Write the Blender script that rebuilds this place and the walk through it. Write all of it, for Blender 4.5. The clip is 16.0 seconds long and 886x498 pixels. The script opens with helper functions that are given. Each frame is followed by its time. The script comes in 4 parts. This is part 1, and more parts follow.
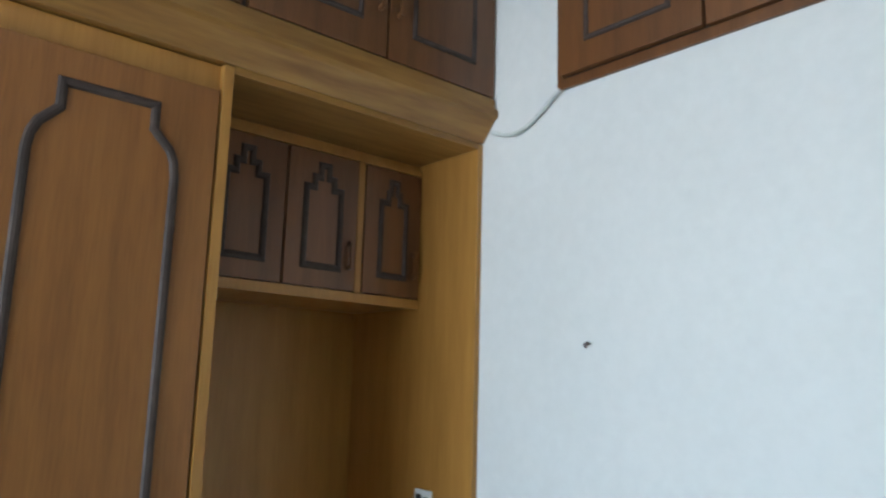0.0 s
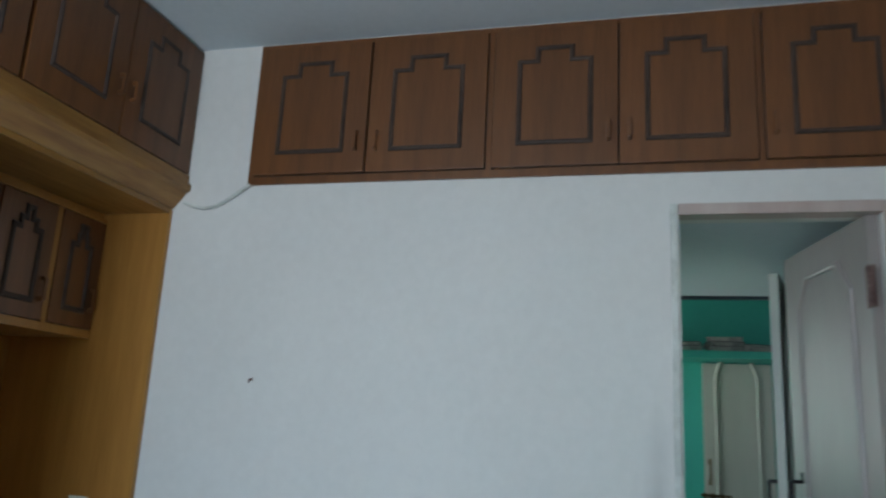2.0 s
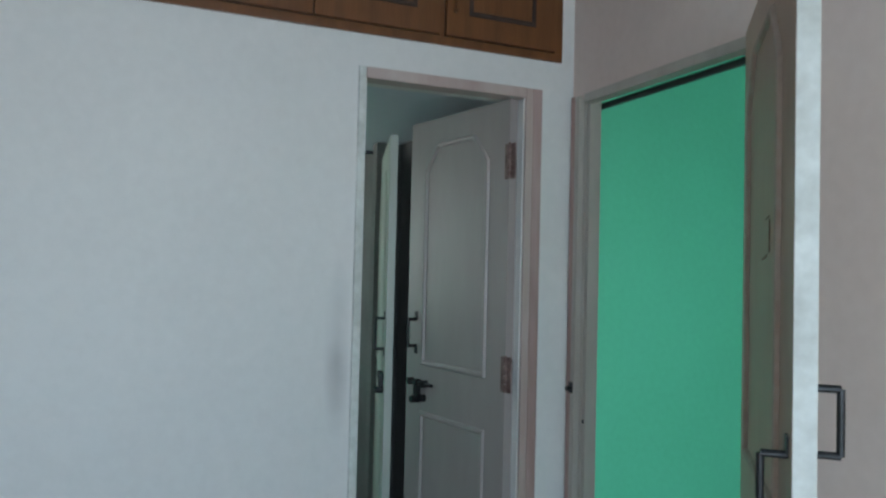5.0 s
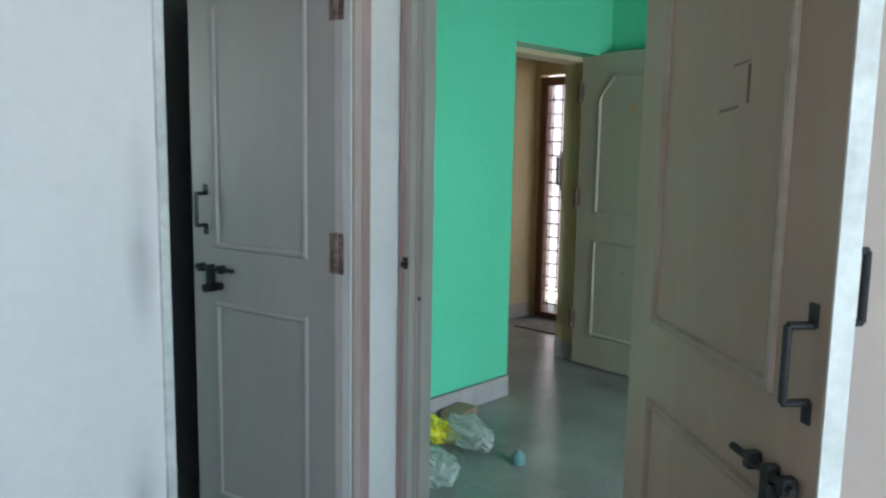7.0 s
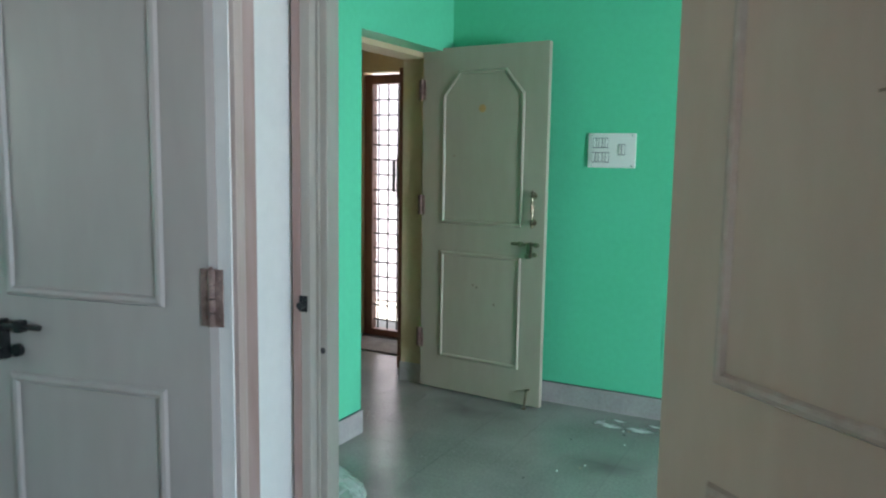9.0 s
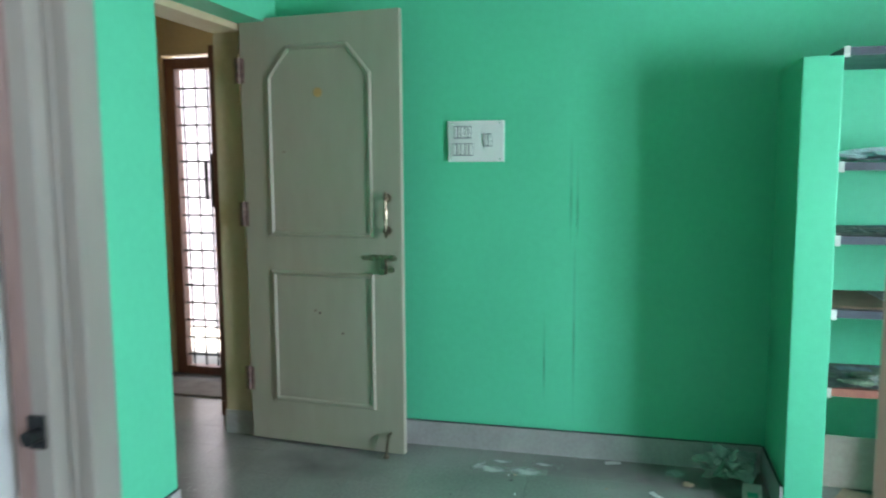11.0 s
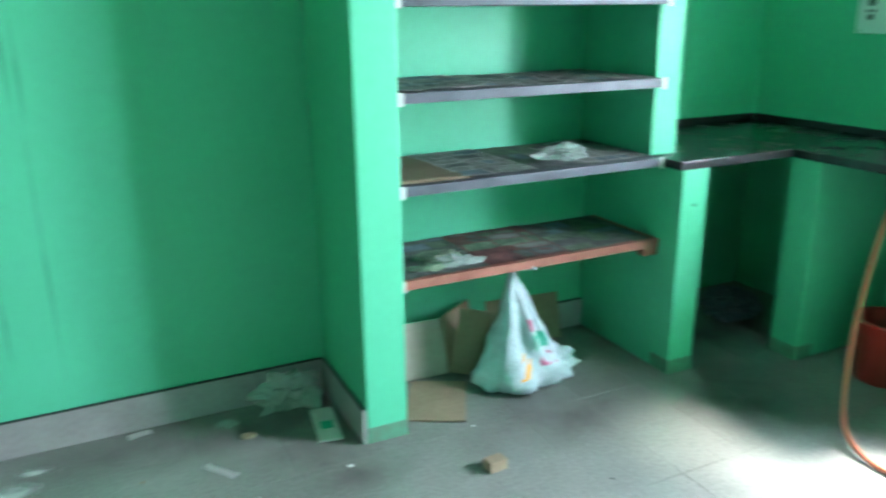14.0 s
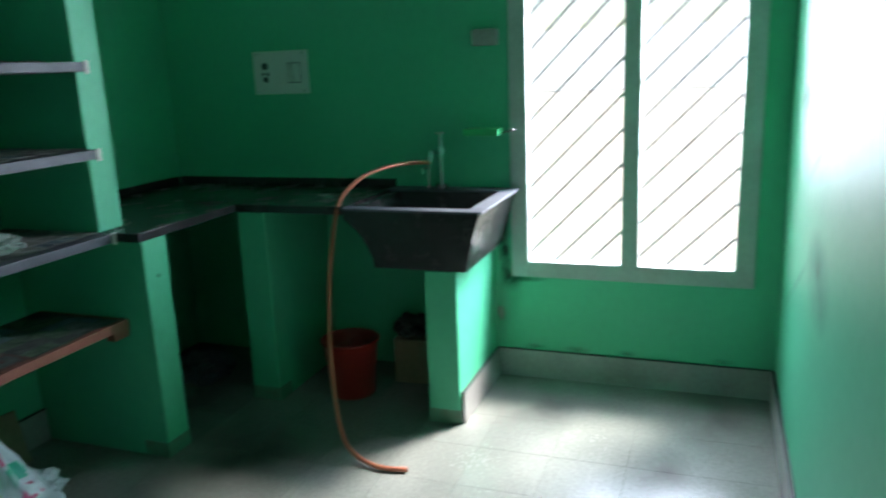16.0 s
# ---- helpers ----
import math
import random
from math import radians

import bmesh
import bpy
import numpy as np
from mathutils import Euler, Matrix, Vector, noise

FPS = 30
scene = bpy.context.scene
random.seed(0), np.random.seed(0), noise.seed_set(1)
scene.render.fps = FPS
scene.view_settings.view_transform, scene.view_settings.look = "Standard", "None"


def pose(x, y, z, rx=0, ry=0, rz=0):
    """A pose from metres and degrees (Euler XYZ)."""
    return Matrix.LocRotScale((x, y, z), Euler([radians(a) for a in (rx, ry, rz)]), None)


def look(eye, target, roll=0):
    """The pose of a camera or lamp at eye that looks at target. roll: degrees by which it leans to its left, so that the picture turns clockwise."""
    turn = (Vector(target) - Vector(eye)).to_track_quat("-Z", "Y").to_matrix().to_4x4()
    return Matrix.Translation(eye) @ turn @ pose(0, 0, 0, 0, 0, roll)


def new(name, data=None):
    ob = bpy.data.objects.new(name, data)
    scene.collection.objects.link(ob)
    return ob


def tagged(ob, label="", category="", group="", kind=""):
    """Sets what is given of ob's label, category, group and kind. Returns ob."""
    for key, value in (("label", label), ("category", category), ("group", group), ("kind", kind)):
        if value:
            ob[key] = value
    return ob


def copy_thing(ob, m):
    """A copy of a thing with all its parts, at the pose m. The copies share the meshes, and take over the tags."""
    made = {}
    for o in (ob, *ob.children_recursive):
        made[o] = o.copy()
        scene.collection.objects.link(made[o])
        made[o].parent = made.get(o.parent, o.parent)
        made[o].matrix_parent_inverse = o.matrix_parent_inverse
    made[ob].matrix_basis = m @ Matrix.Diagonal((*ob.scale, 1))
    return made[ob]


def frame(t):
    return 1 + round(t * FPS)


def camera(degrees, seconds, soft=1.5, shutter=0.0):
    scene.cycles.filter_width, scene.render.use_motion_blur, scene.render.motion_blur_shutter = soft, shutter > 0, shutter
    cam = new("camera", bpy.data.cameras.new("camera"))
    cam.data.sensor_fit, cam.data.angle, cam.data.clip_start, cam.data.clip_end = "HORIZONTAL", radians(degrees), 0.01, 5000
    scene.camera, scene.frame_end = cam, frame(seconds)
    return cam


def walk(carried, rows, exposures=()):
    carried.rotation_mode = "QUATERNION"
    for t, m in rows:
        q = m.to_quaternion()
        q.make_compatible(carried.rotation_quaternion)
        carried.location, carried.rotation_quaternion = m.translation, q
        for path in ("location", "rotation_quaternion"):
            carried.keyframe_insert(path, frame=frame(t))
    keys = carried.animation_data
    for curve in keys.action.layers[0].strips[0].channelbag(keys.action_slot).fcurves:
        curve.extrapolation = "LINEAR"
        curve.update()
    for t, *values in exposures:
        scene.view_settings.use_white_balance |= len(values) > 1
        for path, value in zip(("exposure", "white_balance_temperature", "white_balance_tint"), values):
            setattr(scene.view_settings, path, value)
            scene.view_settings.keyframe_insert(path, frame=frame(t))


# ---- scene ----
cam = camera(60.4, 16.0, soft=2.2, shutter=0.5)
PATH = [
    (0, (2.479, -3.667, 1.377), (1.183, -5.148, 1.731), 1.6),
    (0.5, (2.645, -3.616, 1.392), (1.168, -4.927, 1.705), 2.1),
    (1, (2.857, -3.572, 1.386), (1.202, -4.624, 1.779), 3.0),
    (1.5, (3.049, -3.549, 1.402), (1.253, -4.326, 1.817), 3.0),
    (2, (3.273, -3.592, 1.371), (1.39, -4.09, 1.823), 3.0),
    (2.5, (3.405, -3.698, 1.39), (1.465, -3.963, 1.801), 3.3),
    (3, (3.512, -3.845, 1.389), (1.547, -3.814, 1.762), 2.5),
    (3.2, (3.528, -3.88, 1.385), (1.565, -3.732, 1.741), 2.3),
    (5.3, (3.109, -4.214, 1.442), (1.32, -3.321, 1.448), 1.9),
    (5.5, (3.065, -4.257, 1.434), (1.314, -3.291, 1.406), 2.3),
    (6, (2.971, -4.311, 1.422), (1.339, -3.162, 1.297), 1.9),
    (6.5, (2.822, -4.309, 1.402), (1.313, -3.011, 1.201), 1.8),
    (7, (2.681, -4.295, 1.406), (1.306, -2.866, 1.144), 1.0),
    (7.5, (2.527, -4.271, 1.395), (1.281, -2.734, 1.101), 1.4),
    (8, (2.346, -4.263, 1.393), (1.235, -2.619, 1.142), 0.8),
    (8.2, (2.297, -4.244, 1.39), (1.237, -2.566, 1.146), 0.9),
    (10.3, (1.753, -3.682, 1.388), (1.059, -1.82, 1.157), -0.1),
    (10.5, (1.723, -3.625, 1.37), (1.09, -1.742, 1.145), -0.2),
    (11, (1.657, -3.412, 1.346), (1.178, -1.483, 1.12), -0.4),
    (11.5, (1.611, -3.195, 1.355), (1.233, -1.257, 1.036), -1.0),
    (12, (1.542, -3.011, 1.32), (1.256, -1.087, 0.856), -0.9),
    (12.5, (1.435, -2.839, 1.318), (1.271, -0.935, 0.73), -1.2),
    (13, (1.411, -2.707, 1.308), (1.471, -0.8, 0.707), -1.0),
    (13.5, (1.472, -2.513, 1.312), (1.858, -0.642, 0.719), -1.1),
    (14, (1.537, -2.42, 1.293), (2.371, -0.703, 0.696), -0.6),
    (14.5, (1.534, -2.327, 1.296), (2.766, -0.862, 0.715), -0.0),
    (15, (1.497, -2.232, 1.298), (3.023, -1.059, 0.754), -1.0),
    (15.5, (1.473, -2.203, 1.286), (3.177, -1.283, 0.786), -1.7),
    (16, (1.47, -2.23, 1.28), (3.296, -1.559, 0.814), -2.3),
]
walk(cam, [(t, look(eye, target, roll)) for t, eye, target, roll in PATH],
     exposures=[(0, 3.15), (1, 2.75), (2, 2.35), (3, 2.3), (5.5, 2.4), (6.5, 2.75), (7.5, 3.15), (8.2, 3.3), (10.5, 3.4), (11.5, 3.65), (13, 3.85), (13.6, 3.88), (14.5, 4.05), (15.2, 3.6), (15.6, 2.9), (16, 2.0)])

# ---- daylight ----
world = bpy.data.worlds.new("world")
scene.world = world
world.use_nodes = True
wn = world.node_tree
sky = wn.nodes.new("ShaderNodeTexSky")
sky.sky_type = "NISHITA"
sky.sun_disc = False
sky.sun_elevation = radians(53)
sky.sun_rotation = radians(122)
wn.links.new(sky.outputs[0], wn.nodes["Background"].inputs[0])
wn.nodes["Background"].inputs[1].default_value = 0.05


def area_lamp(name, m, sx, sy, power, color=(1, 1, 1)):
    data = bpy.data.lights.new(name, "AREA")
    data.shape, data.size, data.size_y, data.energy, data.color = "RECTANGLE", sx, sy, power, color
    ob = new(name, data)
    ob.matrix_world = m
    return ob


sun_data = bpy.data.lights.new("sun", "SUN")
sun_data.energy, sun_data.angle, sun_data.color = 5.0, radians(16), (1.0, 0.95, 0.9)
new("sun", sun_data).matrix_world = look((20, -12, 30), (20 - 8, -12 + 5, 30 - 12.5))
KITCHEN_LIGHT = area_lamp("kitchen_window_daylight", look((4.98, -1.92, 1.5), (3.5, -0.22, 0.75)), 1.1, 1.6, 50, (0.77, 0.86, 1.04))
BEDROOM_LIGHT = area_lamp("bedroom_window_daylight", look((4.46, -4.5, 1.45), (1.2, -4.0, -0.3)), 1.3, 1.1, 10.2, (0.58, 0.78, 0.98))
ENTRY_LIGHT = area_lamp("entrance_daylight", look((-0.95, 1.75, 1.6), (-0.7, -1.0, 0.9)), 1.0, 1.6, 1.0, (0.95, 0.95, 1.0))
PASSAGE_LIGHT = area_lamp("passage_window_daylight", look((-1.1, -4.36, 1.6), (-1.0, -3.0, 1.4)), 0.6, 0.8, 1.35, (0.9, 0.97, 1.0))


def backdrop(name, m, sx, sy, strength, color):
    """A plain bright distance outside an opening."""
    bm = bmesh.new()
    bmesh.ops.create_grid(bm, x_segments=1, y_segments=1, size=0.5, matrix=Matrix.Diagonal((sx, sy, 1, 1)))
    me = bpy.data.meshes.new(name)
    bm.to_mesh(me)
    bm.free()
    mt = bpy.data.materials.new(name + "_glow")
    mt.use_nodes = True
    em = mt.node_tree.nodes.new("ShaderNodeEmission")
    em.inputs[0].default_value, em.inputs[1].default_value = (*color, 1), strength
    mt.node_tree.links.new(em.outputs[0], mt.node_tree.nodes["Material Output"].inputs[0])
    me.materials.append(mt)
    ob = new(name, me)
    ob.matrix_world = m
    return tagged(ob, "plain bright overcast distance outside the window", "backdrop", "", "structure")


backdrop("backdrop_1", pose(40.0, -1.9, 0.6, 0, -90, 0), 4.4, 140, 0.5, (0.93, 0.97, 1.0))
backdrop("backdrop_2", pose(-3.6, 0.8, 1.4, 0, 90, 0), 4, 8, 0.7, (0.93, 0.97, 1.0))

# ---- materials ----
def mat(name, a, b=None, scale=6.0, rough=0.6, bump=0.1, metal=0.0, fine=60.0, grain=None, jitter=0.0, dist=0.004, coat=0.0):
    """Two tones mixed by broad and fine noise, with relief. grain: stretch (x, y, z) for wood."""
    m = bpy.data.materials.new(name)
    m.use_nodes = True
    n, l = m.node_tree.nodes, m.node_tree.links
    bs = n["Principled BSDF"]
    b = b or tuple(c * 0.85 for c in a)
    geo = n.new("ShaderNodeTexCoord")
    mp = n.new("ShaderNodeMapping")
    l.new(geo.outputs["Object"], mp.inputs[0])
    if grain:
        mp.inputs["Scale"].default_value = grain
    big, small = n.new("ShaderNodeTexNoise"), n.new("ShaderNodeTexNoise")
    for tex, sc, det in ((big, scale, 4), (small, fine, 3)):
        tex.inputs["Scale"].default_value, tex.inputs["Detail"].default_value = sc, det
        l.new(mp.outputs[0], tex.inputs["Vector"])
    mix = n.new("ShaderNodeMath")
    mix.operation = "MULTIPLY_ADD"
    mix.inputs[1].default_value = 0.35
    l.new(small.outputs["Fac"], mix.inputs[0])
    sub = n.new("ShaderNodeMath")
    sub.operation = "MULTIPLY"
    sub.inputs[1].default_value = 0.65
    l.new(big.outputs["Fac"], sub.inputs[0])
    l.new(sub.outputs[0], mix.inputs[2])
    ramp = n.new("ShaderNodeValToRGB")
    ramp.color_ramp.elements[0].position, ramp.color_ramp.elements[1].position = 0.34, 0.66
    ramp.color_ramp.elements[0].color, ramp.color_ramp.elements[1].color = (*b, 1), (*a, 1)
    l.new(mix.outputs[0], ramp.inputs[0])
    col = ramp.outputs[0]
    if jitter:
        info, hsv, rng = n.new("ShaderNodeObjectInfo"), n.new("ShaderNodeHueSaturation"), n.new("ShaderNodeMapRange")
        l.new(info.outputs["Random"], rng.inputs[0])
        rng.inputs[3].default_value, rng.inputs[4].default_value = 1 - jitter, 1 + jitter
        l.new(rng.outputs[0], hsv.inputs["Value"])
        l.new(col, hsv.inputs["Color"])
        col = hsv.outputs[0]
    l.new(col, bs.inputs["Base Color"])
    rr = n.new("ShaderNodeMapRange")
    l.new(mix.outputs[0], rr.inputs[0])
    rr.inputs[3].default_value, rr.inputs[4].default_value = min(1, rough + 0.1), max(0.03, rough - 0.08)
    l.new(rr.outputs[0], bs.inputs["Roughness"])
    bs.inputs["Metallic"].default_value = metal
    bs.inputs["Coat Weight"].default_value = coat
    if bump:
        bp = n.new("ShaderNodeBump")
        bp.inputs["Strength"].default_value, bp.inputs["Distance"].default_value = bump, dist
        l.new(mix.outputs[0], bp.inputs["Height"])
        l.new(bp.outputs[0], bs.inputs["Normal"])
    return m


M = dict(
    white=mat("white_distemper", (0.74, 0.73, 0.70), (0.67, 0.66, 0.63), 1.3, 0.85, 0.25, fine=35),
    pink=mat("pale_pink_distemper", (0.66, 0.55, 0.50), (0.60, 0.49, 0.44), 1.3, 0.85, 0.25, fine=35),
    green=mat("green_wall_paint", (0.102, 0.56, 0.335), (0.084, 0.50, 0.285), 1.2, 0.5, 0.2, fine=30),
    turquoise=mat("turquoise_wall_paint", (0.06, 0.50, 0.40), (0.05, 0.43, 0.34), 1.5, 0.6, 0.2, fine=30),
    cream=mat("cream_lobby_paint", (0.50, 0.42, 0.265), (0.43, 0.355, 0.215), 1.5, 0.75, 0.2, fine=30),
    # unseen ceiling, darkened to weaken the light bounced round the kitchen
    dim_ceil=mat("kitchen_ceiling_low_bounce", (0.40, 0.41, 0.39), (0.34, 0.35, 0.33), 1.0, 0.9, 0.2, fine=40),
    ceil=mat("ceiling_whitewash", (0.62, 0.68, 0.72), (0.56, 0.62, 0.66), 1.0, 0.9, 0.2, fine=40),
    door=mat("cream_door_enamel", (0.37, 0.34, 0.27), (0.33, 0.30, 0.23), 2.5, 0.42, 0.12, fine=25, grain=(1, 1, 0.25)),
    bead=mat("worn_pinkish_beading", (0.38, 0.31, 0.25), (0.30, 0.20, 0.16), 5, 0.5, 0.15, fine=40),
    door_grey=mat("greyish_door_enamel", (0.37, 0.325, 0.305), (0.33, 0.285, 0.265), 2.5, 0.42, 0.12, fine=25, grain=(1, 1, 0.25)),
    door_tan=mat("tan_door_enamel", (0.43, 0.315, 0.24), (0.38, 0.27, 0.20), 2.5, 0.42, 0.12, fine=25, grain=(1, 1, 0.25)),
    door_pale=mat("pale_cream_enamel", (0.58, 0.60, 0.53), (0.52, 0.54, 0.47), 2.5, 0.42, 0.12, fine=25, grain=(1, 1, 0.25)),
    undercoat=mat("worn_pink_undercoat", (0.46, 0.33, 0.30), (0.34, 0.215, 0.19), 9, 0.55, 0.2, fine=40, grain=(1, 1, 0.15)),
    jamb=mat("cream_jamb_enamel", (0.44, 0.41, 0.36), (0.37, 0.33, 0.285), 7, 0.45, 0.15, fine=30, grain=(1, 1, 0.2)),
    card_pale=mat("pale_cardboard_lining", (0.42, 0.34, 0.30), (0.34, 0.27, 0.235), 6, 0.85, 0.15, fine=50),
    # dark grey puts the dimness of the passage into the wall colour
    passage_shade=mat("passage_shade_grey", (0.20, 0.20, 0.19), (0.13, 0.13, 0.125), 3, 0.9, 0.3),
    edge=mat("bare_whitish_door_edge", (0.66, 0.68, 0.64), (0.45, 0.46, 0.42), 9, 0.6, 0.3, fine=50),
    frame=mat("door_frame_enamel", (0.52, 0.43, 0.385), (0.42, 0.31, 0.275), 7, 0.45, 0.15, fine=30, grain=(1, 1, 0.2)),
    stone=mat("skirting_stone", (0.40, 0.385, 0.375), (0.28, 0.265, 0.255), 5, 0.45, 0.1, fine=60),
    tile=mat("grey_mosaic_floor_tile", (0.275, 0.285, 0.262), (0.150, 0.158, 0.142), 1.7, 0.24, 0.05, fine=75, jitter=0.012),
    grout=mat("dirty_floor_grout", (0.15, 0.145, 0.13), None, 8, 0.8, 0.1),
    teak=mat("teak_veneer", (0.175, 0.066, 0.020), (0.110, 0.041, 0.012), 3, 0.38, 0.06, fine=18, grain=(9, 9, 0.7), jitter=0.05),
    teak_light=mat("light_teak_veneer", (0.29, 0.112, 0.027), (0.20, 0.072, 0.016), 3, 0.42, 0.06, fine=18, grain=(9, 9, 0.7), jitter=0.05),
    oak=mat("yellow_teak_ply", (0.34, 0.17, 0.04), (0.19, 0.082, 0.017), 2.5, 0.4, 0.06, fine=9, grain=(1, 9, 9)),
    oakv=mat("yellow_teak_ply_upright", (0.42, 0.20, 0.045), (0.33, 0.145, 0.030), 3, 0.4, 0.06, fine=18, grain=(9, 9, 0.7)),
    groove=mat("dark_painted_moulding", (0.080, 0.056, 0.046), (0.042, 0.030, 0.025), 8, 0.5, 0.1),
    black=mat("blackened_steel", (0.035, 0.035, 0.037), (0.02, 0.02, 0.02), 30, 0.4, 0.1, metal=0.6),
    rust=mat("painted_rusty_hinge", (0.27, 0.18, 0.155), (0.10, 0.05, 0.042), 26, 0.6, 0.3, fine=90),
    brass=mat("tarnished_brass", (0.27, 0.21, 0.12), (0.12, 0.09, 0.055), 30, 0.45, 0.1, metal=0.9),
    chrome=mat("dull_chrome", (0.55, 0.55, 0.55), (0.4, 0.4, 0.4), 30, 0.22, 0.05, metal=1.0),
    granite=mat("black_granite", (0.035, 0.036, 0.038), (0.018, 0.018, 0.02), 12, 0.25, 0.05, fine=160),
    slab=mat("grey_cuddapah_slab", (0.080, 0.090, 0.115), (0.042, 0.047, 0.062), 8, 0.5, 0.2, fine=80),
    red_wood=mat("red_oxide_plank", (0.34, 0.13, 0.09), (0.24, 0.085, 0.06), 5, 0.6, 0.2, fine=40),
    plastic=mat("white_switch_plastic", (0.72, 0.73, 0.70), (0.66, 0.67, 0.64), 6, 0.35, 0.02),
    dark=mat("dark_plastic", (0.03, 0.03, 0.032), None, 10, 0.4, 0.02),
    paper=mat("newsprint", (0.55, 0.54, 0.49), (0.24, 0.24, 0.23), 22, 0.85, 0.3, fine=45),
    picture=mat("printed_colour_page", (0.17, 0.22, 0.18), (0.03, 0.05, 0.04), 20, 0.7, 0.2, fine=60),
    redprint=mat("red_printed_page", (0.24, 0.09, 0.08), (0.06, 0.035, 0.035), 14, 0.7, 0.2, fine=50),
    card=mat("corrugated_cardboard", (0.30, 0.225, 0.15), (0.22, 0.16, 0.105), 6, 0.85, 0.15, fine=50),
    bag=mat("thin_white_polythene", (0.56, 0.66, 0.70), (0.34, 0.43, 0.46), 13, 0.3, 0.9, fine=45, dist=0.01),
    yellow=mat("yellow_polythene", (0.72, 0.66, 0.04), (0.6, 0.52, 0.03), 9, 0.4, 0.2),
    orange=mat("orange_print", (0.75, 0.36, 0.03), None, 9, 0.5, 0.05),
    mint=mat("green_print", (0.03, 0.42, 0.28), None, 9, 0.5, 0.05),
    magenta=mat("pink_print", (0.6, 0.12, 0.25), None, 9, 0.5, 0.05),
    bucket=mat("red_bucket_plastic", (0.40, 0.037, 0.028), (0.34, 0.03, 0.023), 5, 0.4, 0.05),
    hose=mat("orange_rubber_hose", (0.54, 0.17, 0.10), (0.44, 0.13, 0.075), 10, 0.4, 0.05),
    winframe=mat("grey_white_window_paint", (0.55, 0.58, 0.56), (0.42, 0.45, 0.43), 6, 0.5, 0.15),
    bars=mat("painted_window_bar", (0.10, 0.115, 0.12), None, 9, 0.5, 0.1),
    gatewood=mat("brown_gate_wood", (0.16, 0.065, 0.04), (0.10, 0.04, 0.025), 4, 0.5, 0.12, fine=25, grain=(9, 9, 0.7)),
    blue=mat("sky_blue_plastic", (0.10, 0.42, 0.62), None, 9, 0.35, 0.05),
    plaster=mat("outer_plaster", (0.32, 0.29, 0.32), (0.26, 0.24, 0.27), 2, 0.9, 0.3),
    ground=mat("outer_ground", (0.40, 0.38, 0.34), (0.33, 0.31, 0.28), 0.5, 0.9, 0.3),
    mat=mat("grey_door_mat", (0.20, 0.19, 0.17), (0.12, 0.11, 0.10), 12, 0.95, 0.5, fine=90),
    stain=mat("dried_whitewash_spill", (0.70, 0.72, 0.69), (0.55, 0.57, 0.54), 12, 0.8, 0.1),
    soap=mat("green_soap_dish", (0.04, 0.45, 0.16), None, 9, 0.4, 0.02),
)


M["groove"].node_tree.nodes["Principled BSDF"].inputs["Specular IOR Level"].default_value = 0.15
clear = mat("thin_clear_polythene", (0.52, 0.60, 0.55), (0.38, 0.46, 0.42), 9, 0.2, 0.4)
clear.node_tree.nodes["Principled BSDF"].inputs["Alpha"].default_value = 0.5
M["clear"] = clear
M["oldbrass"] = mat("tarnished_brass", (0.30, 0.26, 0.18), (0.14, 0.12, 0.09), 40, 0.32, 0.1, metal=0.9)
M["sticker"] = mat("faded_orange_sticker", (0.50, 0.31, 0.12), None, 30, 0.6, 0.1)
M["tape"] = mat("faded_tape", (0.22, 0.155, 0.11), None, 30, 0.7, 0.1)
M["cap"] = mat("blue_grey_plastic", (0.12, 0.24, 0.26), None, 20, 0.35, 0.05)
# the mosaic runs on across the tile joints
tn = M["tile"].node_tree
tgeo = tn.nodes.new("ShaderNodeNewGeometry")
for node in tn.nodes:
    if node.bl_idname == "ShaderNodeMapping":
        tn.links.new(tgeo.outputs["Position"], node.inputs[0])


def smudge_mat(name, color, strength, scale, rough=0.8):
    """A soft-edged stain, broken up by noise, that fades out towards its border."""
    m = bpy.data.materials.new(name)
    m.use_nodes = True
    n, l = m.node_tree.nodes, m.node_tree.links
    bs = n["Principled BSDF"]
    bs.inputs["Base Color"].default_value, bs.inputs["Roughness"].default_value = (*color, 1), rough
    tc, mp, gr, nz = n.new("ShaderNodeTexCoord"), n.new("ShaderNodeMapping"), n.new("ShaderNodeTexGradient"), n.new("ShaderNodeTexNoise")
    gr.gradient_type = "SPHERICAL"
    l.new(tc.outputs["Generated"], mp.inputs[0])
    mp.inputs["Location"].default_value, mp.inputs["Scale"].default_value = (-1, -1, 0), (2, 2, 0)
    l.new(mp.outputs[0], gr.inputs[0])
    nz.inputs["Scale"].default_value, nz.inputs["Detail"].default_value = scale, 6
    l.new(tc.outputs["Object"], nz.inputs["Vector"])
    r = n.new("ShaderNodeMapRange")
    r.inputs[1].default_value, r.inputs[2].default_value = 0.25, 0.75
    l.new(nz.outputs["Fac"], r.inputs[0])
    a, b = n.new("ShaderNodeMath"), n.new("ShaderNodeMath")
    a.operation = b.operation = "MULTIPLY"
    l.new(gr.outputs["Fac"], a.inputs[0])
    l.new(r.outputs[0], a.inputs[1])
    l.new(a.outputs[0], b.inputs[0])
    b.inputs[1].default_value = strength
    b.use_clamp = True
    l.new(b.outputs[0], bs.inputs["Alpha"])
    return m


